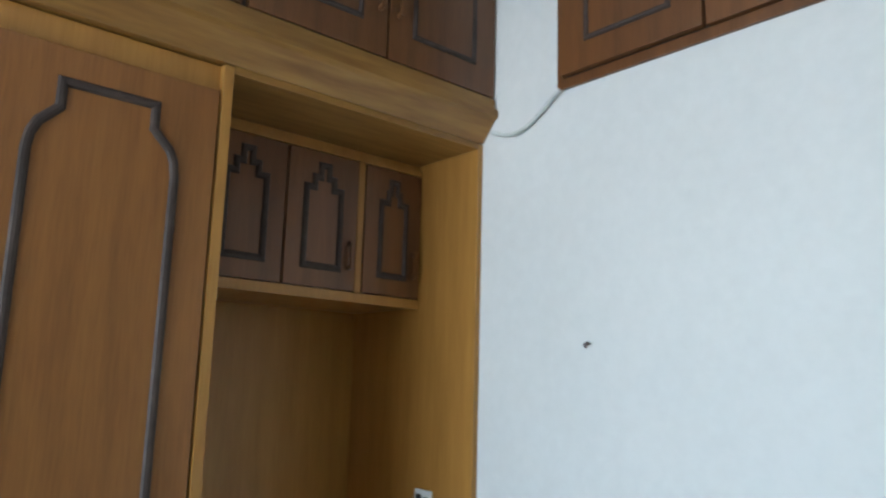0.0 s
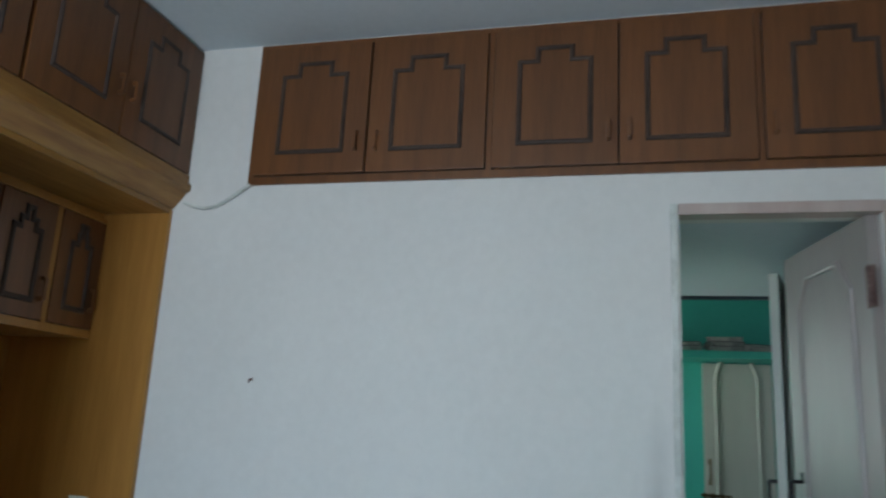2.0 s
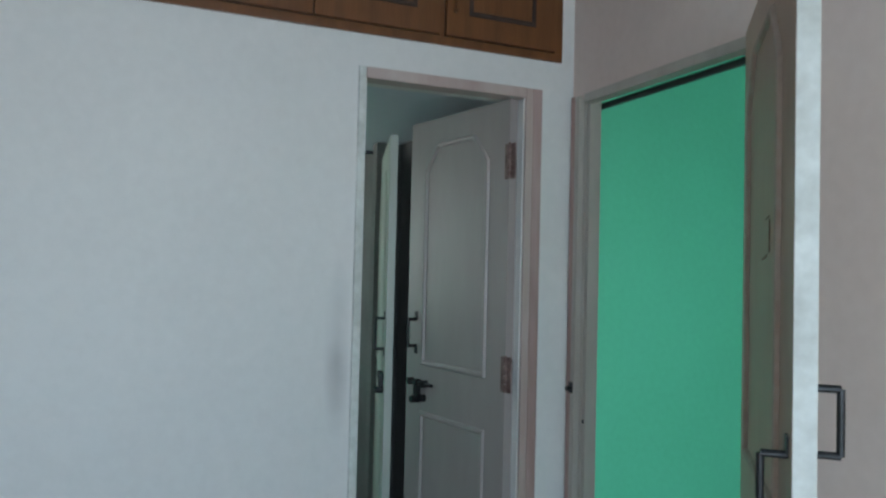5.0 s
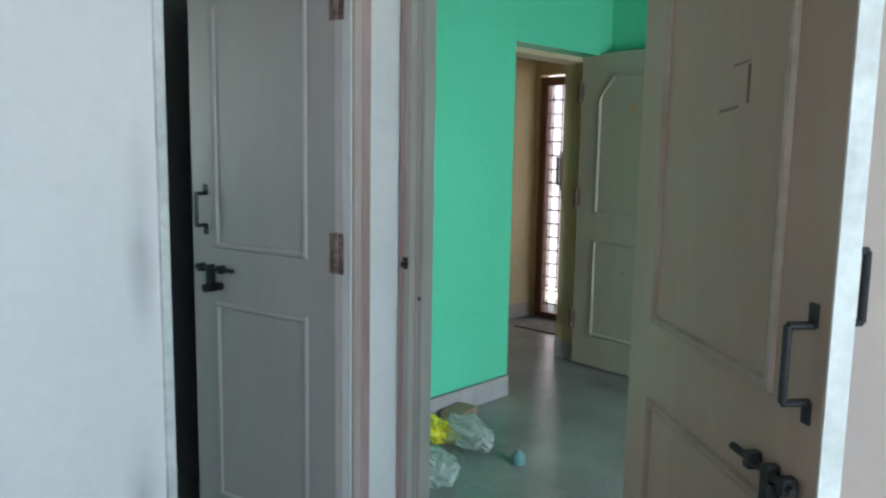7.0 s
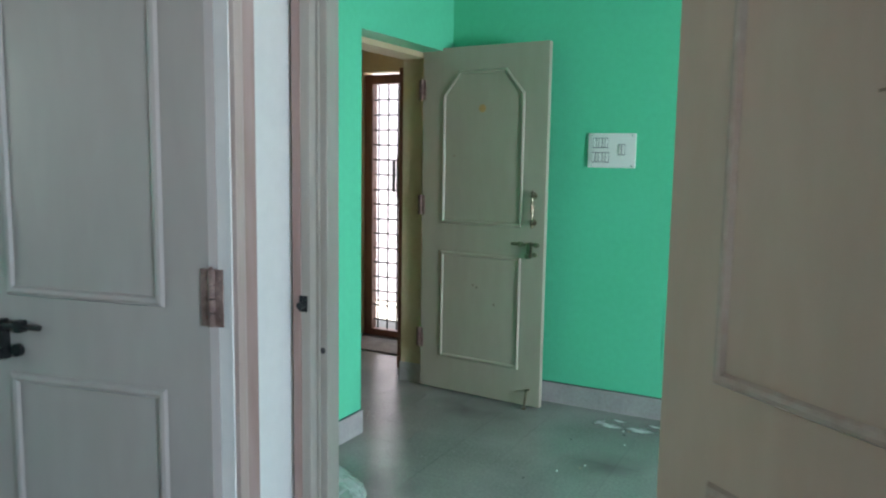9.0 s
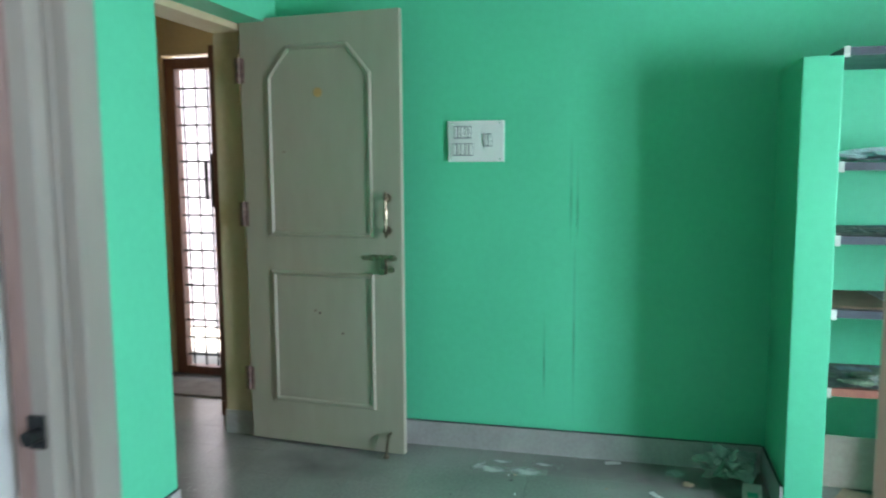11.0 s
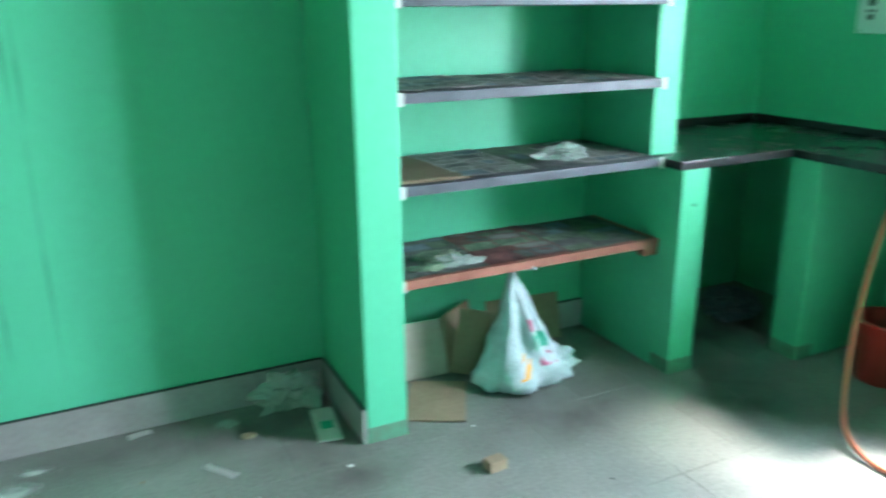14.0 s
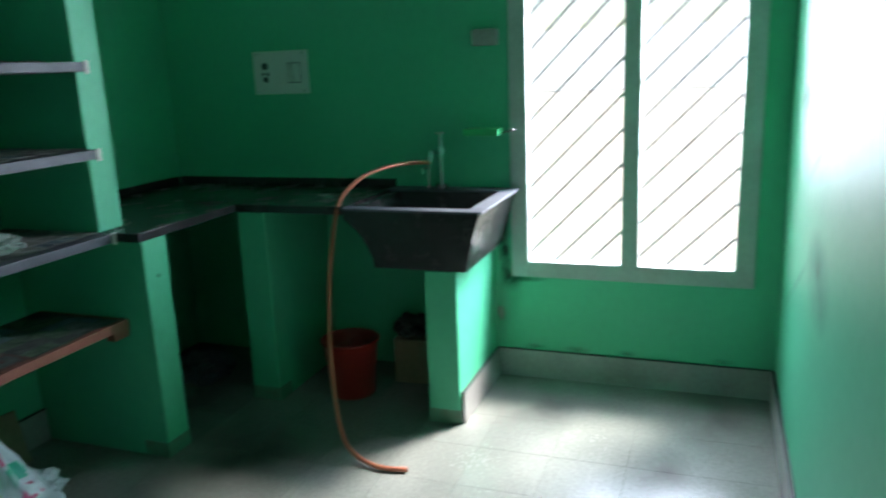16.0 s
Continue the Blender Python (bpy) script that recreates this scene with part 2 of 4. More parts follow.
M["soot"] = smudge_mat("grey_hand_dirt", (0.30, 0.29, 0.28), 0.5, 3)
M["dirt"] = smudge_mat("brown_floor_dirt", (0.075, 0.066, 0.055), 0.75, 5)
M["drip"] = smudge_mat("dark_green_drip", (0.045, 0.34, 0.19), 0.6, 4)
M["spill"] = smudge_mat("dried_whitewash", (0.46, 0.50, 0.47), 2.6, 18)
M["damp"] = smudge_mat("pale_wall_scuff", (0.48, 0.52, 0.47), 0.8, 9)


# ---- mesh helpers ----
def box(bm, x0, y0, z0, x1, y1, z1, bevel=0.0):
    m = Matrix.LocRotScale(((x0 + x1) / 2, (y0 + y1) / 2, (z0 + z1) / 2), None, (abs(x1 - x0), abs(y1 - y0), abs(z1 - z0)))
    r = bmesh.ops.create_cube(bm, size=1, matrix=m)
    if bevel:
        edges = list({e for v in r["verts"] for e in v.link_edges})
        bmesh.ops.bevel(bm, geom=edges, offset=bevel, segments=2, profile=0.7, affect="EDGES", clamp_overlap=True)
    return bm


def boxes(*items, bevel=0.0):
    bm = bmesh.new()
    for it in items:
        box(bm, *it, bevel=bevel)
    return bm


def tube(bm, a, b, r, seg=10, r2=None):
    a, b = Vector(a), Vector(b)
    d = b - a
    m = Matrix.Translation((a + b) / 2) @ d.to_track_quat("Z", "Y").to_matrix().to_4x4()
    bmesh.ops.create_cone(bm, cap_ends=True, segments=seg, radius1=r, radius2=r if r2 is None else r2, depth=d.length, matrix=m)
    return bm


def lathe(bm, profile, seg=28, m=Matrix()):
    rings = []
    for r, z in profile:
        rings.append([bm.verts.new(m @ Vector((r * math.cos(2 * math.pi * i / seg), r * math.sin(2 * math.pi * i / seg), z))) for i in range(seg)])
    for p, q in zip(rings, rings[1:]):
        for i in range(seg):
            bm.faces.new((p[i], p[(i + 1) % seg], q[(i + 1) % seg], q[i]))
    return bm


def beading(bm, pts, width, high, y, sign=-1.0):
    """A raised moulding along a closed outline (x, z), on the face y, standing out by sign."""
    n = len(pts)
    area = sum(pts[i][0] * pts[(i + 1) % n][1] - pts[(i + 1) % n][0] * pts[i][1] for i in range(n))
    p = [Vector(q) for q in (pts if area > 0 else pts[::-1])]

    def inset(d):
        out = []
        for i in range(n):
            e0, e1 = (p[i] - p[i - 1]).normalized(), (p[(i + 1) % n] - p[i]).normalized()
            n0, n1 = Vector((-e0.y, e0.x)), Vector((-e1.y, e1.x))
            k = (n0 + n1) / max(0.2, 1 + n0.dot(n1))
            out.append(p[i] + k * d)
        return out
    loops = []
    for d, hgt in ((0, 0), (width * 0.2, 0.8), (width * 0.5, 1), (width * 0.8, 0.8), (width, 0)):
        loops.append([bm.verts.new((q.x, y + sign * high * hgt, q.y)) for q in inset(d)])
    for a, b in zip(loops, loops[1:]):
        for i in range(n):
            bm.faces.new((a[i], a[(i + 1) % n], b[(i + 1) % n], b[i]))
    return bm


def mesh_of(name, bm, material, smooth=False):
    bmesh.ops.recalc_face_normals(bm, faces=bm.faces[:])
    me = bpy.data.meshes.new(name)
    bm.to_mesh(me)
    bm.free()
    for m in material if isinstance(material, (list, tuple)) else [material]:
        me.materials.append(m)
    if smooth:
        for f in me.polygons:
            f.use_smooth = True
    return me


def part(name, bm, material, parent=None, label="", m=None, smooth=False):
    ob = new(name, mesh_of(name, bm, material, smooth))
    ob.parent = parent
    if m is not None:
        ob.matrix_basis = m
    return tagged(ob, label)


def thing(name, m, label, category, group="", kind=""):
    ob = new(name)
    ob.matrix_basis = m
    ob.empty_display_size = 0.05
    return tagged(ob, label, category, group, kind)


def solid(name, bm, material, label, category, group="", kind="", m=None, smooth=False):
    return tagged(part(name, bm, material, None, "", m, smooth), label, category, group, kind)


def structure(name, bm, material, label, m=None):
    return solid(name, bm, material, label, name.split("_")[0], "", "structure", m)


# ---- plan ----
WX = 1.015            # white wall, bedroom face
DY0, DY1 = -2.75, -2.465   # wall between bedroom and kitchen
CEIL = 2.67
KX = 4.40             # kitchen window wall
KB = 0.15             # wall behind the counter
NB = 0.06             # wall behind the shelves
D1 = (-3.475, -2.94)   # side door opening along y
D2 = (1.10, 1.90)     # kitchen door opening along x
DH = 2.015
EY = (-0.96, -0.06)   # entrance opening along y
WIN = (-2.375, -1.455, 0.435, 1.92)

# ---- walls, floors, ceilings ----
structure("wall_bedroom_side", boxes((0.90, -5.80, 0, WX, D1[0], CEIL), (0.90, D1[1], 0, WX, DY0, CEIL), (0.90, D1[0], DH, WX, D1[1], CEIL)),
          M["white"], "white distempered wall with faint smudges and a nail")
structure("wall_bedroom_door", boxes((WX, DY0, 0, D2[0] - 0.03, -2.69, CEIL), (D2[1], DY0, 0, 4.52, -2.62, CEIL), (D2[0] - 0.03, DY0, DH, D2[1], -2.69, CEIL)),
          M["pink"], "pale pinkish distempered wall round the kitchen door")
structure("wall_kitchen_door", boxes((-0.14, -2.686, 0, 0.985, -2.64, CEIL), (D2[1] + 0.06, -2.616, 0, KX + 0.14, DY1, CEIL), (0.985, -2.686, DH + 0.03, D2[1] + 0.06, -2.64, CEIL)),
          M["green"], "bright green painted wall beside the kitchen door")
structure("wall_bedroom_back", boxes((0.90, -5.92, 0, 4.52, -5.80, CEIL)), M["white"], "plain white wall behind the wardrobe")
structure("wall_bedroom_window", boxes((4.40, -5.80, 0, 4.52, -5.25, CEIL), (4.40, -3.85, 0, 4.52, DY0, CEIL), (4.40, -5.25, 0, 4.52, -3.85, 0.9), (4.40, -5.25, 2.1, 4.52, -3.85, CEIL)),
          M["white"], "plain white wall with the bedroom window")
structure("floor_bedroom", boxes((0.90, -5.92, -0.1, 4.52, -2.62, 0)), M["tile"], "plain grey mosaic floor of the bedroom")
structure("ceiling_bedroom", boxes((0.90, -5.92, CEIL, 4.54, -2.62, CEIL + 0.1)), M["ceil"], "bluish white plastered ceiling")
structure("ceiling_kitchen", boxes((-0.14, -2.618, CEIL, KX + 0.14, 0.30, CEIL + 0.1)), M["dim_ceil"], "plain unseen kitchen ceiling, darkened to cut bounced light")
structure("wall_entrance", boxes((-0.14, -2.638, 0, 0, EY[0], CEIL), (-0.14, EY[1], 0, 0, 0, CEIL), (-0.14, EY[0], 1.995, 0, EY[1], CEIL)),
          M["green"], "bright green painted wall beside the entrance opening")
structure("wall_far", boxes((-0.14, 0, 0, 2.30, 0.12, CEIL)), M["green"], "bright green painted wall with smears and drips")
structure("wall_shelf_back", boxes((2.30, KB, 0, KX + 0.14, KB + 0.14, CEIL)), M["green"], "bright green painted wall behind shelves and counter")
structure("wall_niche_back", boxes((2.371, NB, 0, 3.3905, KB - 0.002, 1.709)), M["green"], "bright green painted wall behind the shelves")
structure("wall_kitchen_window", boxes((KX, DY1, 0, KX + 0.14, WIN[0], CEIL), (KX, WIN[1], 0, KX + 0.14, KB, CEIL),
          (KX, WIN[0], 0, KX + 0.14, WIN[1], WIN[2]), (KX, WIN[0], WIN[3], KX + 0.14, WIN[1], CEIL)), M["green"], "bright green painted wall with the kitchen window")
floor = structure("floor", boxes((-1.75, -2.685, -0.1, KX + 0.14, 1.40, -0.004)), M["grout"], "grey mosaic tiled floor, dusty and stained")

# skirting, 12 cm of polished stone with a dark top joint
def skirting(name, runs):
    for i, (x0, y0, x1, y1) in enumerate(runs):
        sk = structure("baseboard_" + name + "_%d" % (i + 1), boxes((x0, y0, 0, x1, y1, 0.118), bevel=0.002), M["stone"], "worn grey stone skirting along the green wall")
        part("joint", boxes((x0, y0, 0.1185, x1 - (0.004 if x1 - x0 < 0.1 else 0), y1, 0.1212)), M["dark"], sk)


skirting("kitchen", [(0.016, -0.014, 2.222, -0.001), (0.001, -2.638, 0.014, EY[0]), (2.222, -0.43, 2.235, -0.014), (KX - 0.014, DY1 + 0.014, KX - 0.001, -1.384),
                     (1.90, DY1 + 0.001, KX - 0.014, DY1 + 0.014), (3.905, -1.397, KX - 0.014, -1.3845), (2.372, NB - 0.014, 3.39, NB - 0.001)])

# ---- lobby beyond the entrance ----
structure("wall_lobby_west", boxes((-1.27, -1.30, 0, -1.23, 0.10, 2.5), (-1.27, 0.42, 0, -1.23, 0.86, 2.5), (-1.27, 0.10, 0, -1.23, 0.42, 1.03), (-1.27, 0.10, 1.785, -1.23, 0.42, 2.5)),
          M["cream"], "cream painted lobby wall with a narrow bright opening")
structure("wall_lobby_gate", boxes((-1.23, 0.86, 0, -1.20, 0.98, 2.5), (-0.38, 0.86, 0, -0.14, 0.98, 2.5), (-1.20, 0.86, 2.02, -0.38, 0.98, 2.5)), M["cream"], "cream painted wall round the gate")
structure("wall_lobby_east", boxes((-0.38, 0.125, 0, -0.14, 0.855, 2.5)), M["cream"], "cream painted lobby wall beside the door frame")
structure("wall_lobby_south", boxes((-1.23, -1.30, 0, -0.144, -1.18, 2.5)), M["cream"], "plain cream lobby wall")
structure("ceiling_lobby", boxes((-1.35, -1.30, 2.5, -0.144, 0.98, 2.6)), M["cream"], "plain lobby ceiling")
structure("baseboard_lobby", boxes((-1.229, -1.17, 0, -1.217, 0.855, 0.118), bevel=0.002), M["stone"], "grey stone skirting of the lobby")
structure("wall_stairwell", boxes((-2.4, 2.6, -0.1, 1.6, 2.72, 3.2)), M["plaster"], "bright plastered wall outside the gate")
structure("ground", boxes((-60, -60, -0.3, 60, 60, -0.12)), M["ground"], "bare ground outside")

# ---- room beyond the side door ----
structure("wall_passage_far", boxes((-1.72, -4.6, 0, -1.60, -2.62, 2.67)), M["turquoise"], "turquoise painted wall with a shelf ledge")
# coloured dark so the gap behind the side door reads as shade
structure("wall_passage_side", boxes((-1.60, -2.80, 0, 0.90, -2.69, 2.67)), M["passage_shade"], "side wall of the passage, coloured dark grey for its shade")
structure("wall_passage_window", boxes((-1.72, -4.60, 0, -1.40, -4.48, 2.67), (-0.80, -4.60, 0, 0.90, -4.48, 2.67), (-1.40, -4.60, 0, -0.80, -4.48, 1.2), (-1.40, -4.60, 2.0, -0.80, -4.48, 2.67)),
          M["turquoise"], "turquoise wall with a small window")
structure("floor_passage", boxes((-1.72, -4.60, -0.1, 0.90, -2.62, -0.002)), M["tile"], "grey mosaic floor of the passage")
structure("ceiling_passage", boxes((-0.80, -4.48, 2.09, 0.898, -2.802, 2.2)), M["ceil"], "low bluish white slab over the passage")
structure("trim_passage", boxes((-0.83, -4.48, 2.075, -0.802, -2.802, 2.2)), M["slab"], "dark edge of the low slab")
structure("ceiling_passage_far", boxes((-1.72, -4.6, 2.67, 0.90, -2.62, 2.77)), M["ceil"], "plain ceiling of the turquoise room")
ledge = solid("wall_shelf", boxes((-1.598, -4.47, 1.825, -1.32, -2.802, 1.868), bevel=0.003), M["turquoise"], "turquoise painted concrete shelf ledge on the wall", "shelf")


def book(x, y, z, w, d, h, rot, material):
    b = thing("book", pose(x, y, z, 0, 0, rot), "old book lying in a pile on the turquoise ledge", "book", "books on the ledge")
    part("cover", boxes((-w / 2, -d / 2, 0, w / 2, d / 2, 0.003), (-w / 2, -d / 2, h - 0.003, w / 2, d / 2, h), (-w / 2, -d / 2, 0.003, -w / 2 + 0.003, d / 2, h - 0.003)), material, b)
    part("page_block", boxes((-w / 2 + 0.0035, -d / 2 + 0.004, 0.0032, w / 2 - 0.004, d / 2 - 0.004, h - 0.0032)), M["paper"], b)


for i, (yy, zz, hh, rr, mm) in enumerate(((-3.34, 0, 0.03, 5, "paper"), (-3.34, 0.03, 0.025, -8, "slab"), (-3.11, 0, 0.03, 3, "paper"), (-3.11, 0.03, 0.03, 12, "slab"), (-3.11, 0.06, 0.025, -5, "paper"), (-2.92, 0, 0.045, 20, "slab"))):
    book(-1.45, yy, 1.868 + zz, 0.15, 0.20, hh, rr, M[mm])


# ---- doors ----
def d_handle(parent, x, z0, z1, side, material, y):
    bm = bmesh.new()
    out = y + side * 0.038
    tube(bm, (x, out, z0 + 0.006), (x, out, z1 - 0.006), 0.006, 10)
    for z in (z0 + 0.006, z1 - 0.006):
        tube(bm, (x, y, z), (x, out, z), 0.006, 10)
    for z, s in ((z0, -1), (z1, 1)):
        box(bm, x - 0.009, min(y, y + side * 0.004), z - 0.016 + s * 0.008, x + 0.009, max(y, y + side * 0.004), z + 0.016 + s * 0.008)
    return part("door_handle", bm, material, parent, "dark steel pull handle")


def bolt(parent, x, z, side, material, y, back):
    """A sliding bolt with its hasp, pointing to the leaf's free edge."""
    bm = bmesh.new()
    o = y + side * 0.014
    tube(bm, (x - 0.105, o, z), (x + 0.065, o, z), 0.0065, 10)
    for dx in (-0.05, 0.0, 0.045):
        box(bm, x + dx - 0.009, min(y, y + side * 0.022), z - 0.013, x + dx + 0.009, max(y, y + side * 0.022), z + 0.013, 0.002)
    bp = part("sliding_bolt", bm, material, parent, "dark sliding bolt")
    bm = bmesh.new()
    box(bm, x - 0.012, min(y, y + side * 0.020), z - 0.075, x + 0.012, max(y, y + side * 0.020), z - 0.012, 0.002)
    tube(bm, (x, y + side * 0.02, z - 0.062), (x, y + side * 0.036, z - 0.062), 0.014, 12)
    tube(bm, (x + 0.035 * back, y, z - 0.055), (x + 0.035 * back, y + side * 0.012, z - 0.055), 0.014, 12)
    part("hasp", bm, material, bp)


def butt_hinge(parent, z, x, y, side):
    def plate(x0, x1):
        return (x0, min(y, y + side * 0.004), z, x1, max(y, y + side * 0.004), z + 0.115)
    bm = boxes(plate(x - 0.024, x - 0.003), plate(x + 0.003, x + 0.026), bevel=0.001)
    for k in range(4):
        tube(bm, (x, y + side * 0.006, z + 0.001 + 0.0286 * k), (x, y + side * 0.006, z + 0.0272 + 0.0286 * k), 0.0078 if k % 2 else 0.007, 10)
    tube(bm, (x, y + side * 0.006, z + 0.113), (x, y + side * 0.006, z + 0.120), 0.0045, 8, 0.003)
    for dz in (0.02, 0.058, 0.096):
        for dx in (-0.015, 0.016):
            tube(bm, (x + dx, y, z + dz), (x + dx, y + side * 0.006, z + dz), 0.0045, 8)
    part("hinge", bm, M["rust"], parent, "rusty paint-spotted butt hinge")


def panel_door(name, m, w, h, label, bead="door", group="", enamel="door", rails=(0.21, 0.845, 1.008, 1.745, 1.88), faces=(-1, 1)):
    """A flush leaf, hinge at x = 0, with beaded panels on both faces."""
    t = 0.0165
    d = thing(name, m, label, "door", group)
    part("leaf", boxes((0, -t, 0.012, w, t, h), bevel=0.002), M[enamel], d)
    l, r = 0.17 * w, w - 0.17 * w
    z0, z1, z2, z3, z4 = rails
    up = [(l, z2), (r, z2), (r, z3), (r - 0.14 * w, z4), (l + 0.14 * w, z4), (l, z3)]
    low = [(l, z0), (r, z0), (r, z1), (l, z1)]
    for s in faces:
        for pts in (up, low):
            part("panel_beading", beading(bmesh.new(), pts, 0.022, 0.009, s * (t + 0.0004), s), M[bead], d)
    return d


# side door in the white wall: bedroom face is the high x side
f1 = tagged(new("door_frame_1"), "cream painted timber frame of the side door", "door frame", "", "structure")
for nm, y0, y1, z0, z1 in (("jamb", D1[0] - 0.027, D1[0] - 0.005, 0, DH + 0.028), ("jamb", D1[1] + 0.004, D1[1] + 0.066, 0, DH + 0.028), ("head", D1[0] - 0.0048, D1[1] + 0.0038, DH - 0.006, DH + 0.028)):
    bm = boxes((WX - 0.055, y0, z0, WX + 0.012, y1 - (0.0352 if y0 > -3.2 else 0), z1), bevel=0.007 if y0 > -3.2 else 0.004)
    if nm == "jamb" and y0 > -3.2:
        box(bm, WX - 0.085, y0 - 0.004, 0, WX - 0.0552, y1, z1, 0.003)
        part("moulding", boxes((WX - 0.02, y1 - 0.035, z0, WX + 0.009, y1, z1), bevel=0.004), M["undercoat"], f1, "worn pinkish edge moulding")
    elif nm == "jamb":
        box(bm, WX - 0.11, y0, 0, WX - 0.0552, y1 - 0.006, z1, 0.003)
    else:
        box(bm, WX - 0.11, y0, z0 + 0.008, WX - 0.0552, y1, z1, 0.003)
    part(nm, bm, M["edge"] if y1 < -3.4 else M["frame"], f1)

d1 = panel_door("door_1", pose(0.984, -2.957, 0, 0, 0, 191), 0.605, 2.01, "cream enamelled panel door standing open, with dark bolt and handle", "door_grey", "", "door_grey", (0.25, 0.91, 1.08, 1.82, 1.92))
d_handle(d1, 0.540, 1.145, 1.258, 1, M["black"], 0.0165)
bolt(d1, 0.512, 1.015, 1, M["black"], 0.0165, -1)
for z in (0.22, 1.05, 1.745):
    butt_hinge(d1, z, -0.010, 0.018, 1)

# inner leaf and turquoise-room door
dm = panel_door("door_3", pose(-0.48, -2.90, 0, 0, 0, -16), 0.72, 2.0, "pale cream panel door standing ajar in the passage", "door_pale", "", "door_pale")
d_handle(dm, 0.65, 1.10, 1.24, -1, M["black"], -0.0165)
bolt(dm, 0.61, 0.99, -1, M["black"], -0.0165, 1)
structure("wall_passage_stub", boxes((-0.56, -2.94, 0, -0.50, -2.802, 2.085)), M["passage_shade"], "short wall holding the inner door, dark grey for the passage shade")
dc = panel_door("door_4", pose(-1.575, -2.845, 0, 0, 0, -90), 0.385, 1.815, "pale cream cupboard door below the turquoise ledge", "door_pale", "", "door_pale")
d_handle(dc, 0.355, 1.14, 1.24, 1, M["brass"], 0.0165)
bolt(dc, 0.345, 1.06, 1, M["brass"], 0.0165, -1)

# kitchen door: frame in the bedroom face, leaf swung back into the bedroom
f2 = tagged(new("door_frame_2"), "pinkish cream timber frame of the kitchen door", "door frame", "", "structure")
for nm, x0, x1, z0, z1 in (("jamb", D2[0] - 0.072, D2[0], 0, DH + 0.012), ("jamb", D2[1], D2[1] + 0.075, 0, DH + 0.012), ("head", D2[0] + 0.0002, D2[1] - 0.0002, DH - 0.018, DH + 0.012)):
    if nm == "jamb" and x0 < 1.4:
        bm = boxes((x0, DY0 - 0.014, z0, x1 - 0.026, DY0 + 0.012, z1), bevel=0.006)
        box(bm, x0, DY0 + 0.0122, 0, x1, DY0 + 0.056, z1, 0.004)
        box(bm, x1 - 0.0258, DY0 + 0.006, 0, x1 - 0.018, DY0 + 0.012, z1, 0.002)
        part("moulding", boxes((x0 + 0.002, DY0 - 0.017, z0, x0 + 0.022, DY0 - 0.0142, z1), bevel=0.001), M["undercoat"], f2, "worn pinkish edge moulding")
    else:
        bm = boxes((x0, DY0 - 0.014, z0, x1, DY0 + 0.028, z1), bevel=0.004)
    part(nm, bm, M["jamb"] if x0 < 1.4 else M["frame"], f2)
part("striker", tube(boxes((D2[0] - 0.053, DY0 - 0.019, 1.050, D2[0] - 0.033, DY0 - 0.0145, 1.086), bevel=0.002), (D2[0] - 0.041, DY0 - 0.018, 1.066), (D2[0] - 0.041, DY0 - 0.034, 1.066), 0.008, 12), M["black"], f2, "dark latch catch")
part("bolt_hole", tube(bmesh.new(), (D2[0] - 0.012, DY0 + 0.0116, 0.961), (D2[0] - 0.012, DY0 + 0.014, 0.961), 0.007, 12), M["dark"], f2, "dark bolt hole")
part("stop_rod", tube(bmesh.new(), (D2[0] - 0.05, DY0 + 0.09, DH - 0.010), (D2[1] + 0.05, DY0 + 0.09, DH - 0.010), 0.011, 10), M["dark"], f2)

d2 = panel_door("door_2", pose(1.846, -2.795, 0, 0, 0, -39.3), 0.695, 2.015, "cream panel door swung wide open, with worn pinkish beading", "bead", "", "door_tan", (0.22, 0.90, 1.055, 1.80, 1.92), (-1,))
# same leaf as the tan front; paler colour carries the daylight on this side
part("back_skin", boxes((0.003, 0.0167, 0.016, 0.692, 0.0178, 2.011)), M["door_pale"], d2, "plain back of the door, coloured paler for the daylight on it")
part("free_edge", boxes((0.6952, -0.0160, 0.016, 0.6985, 0.0160, 2.012)), M["edge"], d2, "chipped whitish door edge")
d_handle(d2, 0.662, 1.066, 1.185, -1, M["black"], -0.0165)
d_handle(d2, 0.655, 1.175, 1.285, 1, M["black"], 0.0178)
bolt(d2, 0.602, 0.945, -1, M["black"], -0.0165, 1)
bm = tube(bmesh.new(), (0.32, 0.0178, 1.72), (0.32, 0.023, 1.72), 0.026, 16)
for k in (-1, 1):
    tube(bm, (0.32 + k * 0.012, 0.022, 1.705), (0.32 + k * 0.016, 0.042, 1.725), 0.004, 8)
part("coat_hook", bm, M["blue"], d2, "sky blue plastic hook")

# entrance door, folded back along the far wall
ed = panel_door("door_5", pose(-0.130, -0.100, 0, 0, 0, -4.8), 0.80, 2.01, "cream enamelled entrance door folded back against the green wall")
bm = bmesh.new()
for k in (0, 1):
    z = 1.045 + 0.145 * k
    tube(bm, (0.735, -0.0165, z), (0.735, -0.021, z), 0.020, 14)
    tube(bm, (0.735, -0.021, z), (0.735, -0.042, z), 0.012, 12, 0.008)
    e = 1 if k else -1
    for z0, z1, r0, r1 in ((-0.010, 0.004, 0.007, 0.012), (0.004, 0.012, 0.012, 0.006), (0.012, 0.020, 0.006, 0.009), (0.020, 0.032, 0.009, 0.002)):
        tube(bm, (0.735, -0.042, z + e * z0), (0.735, -0.042, z + e * z1), r0, 12, r1)
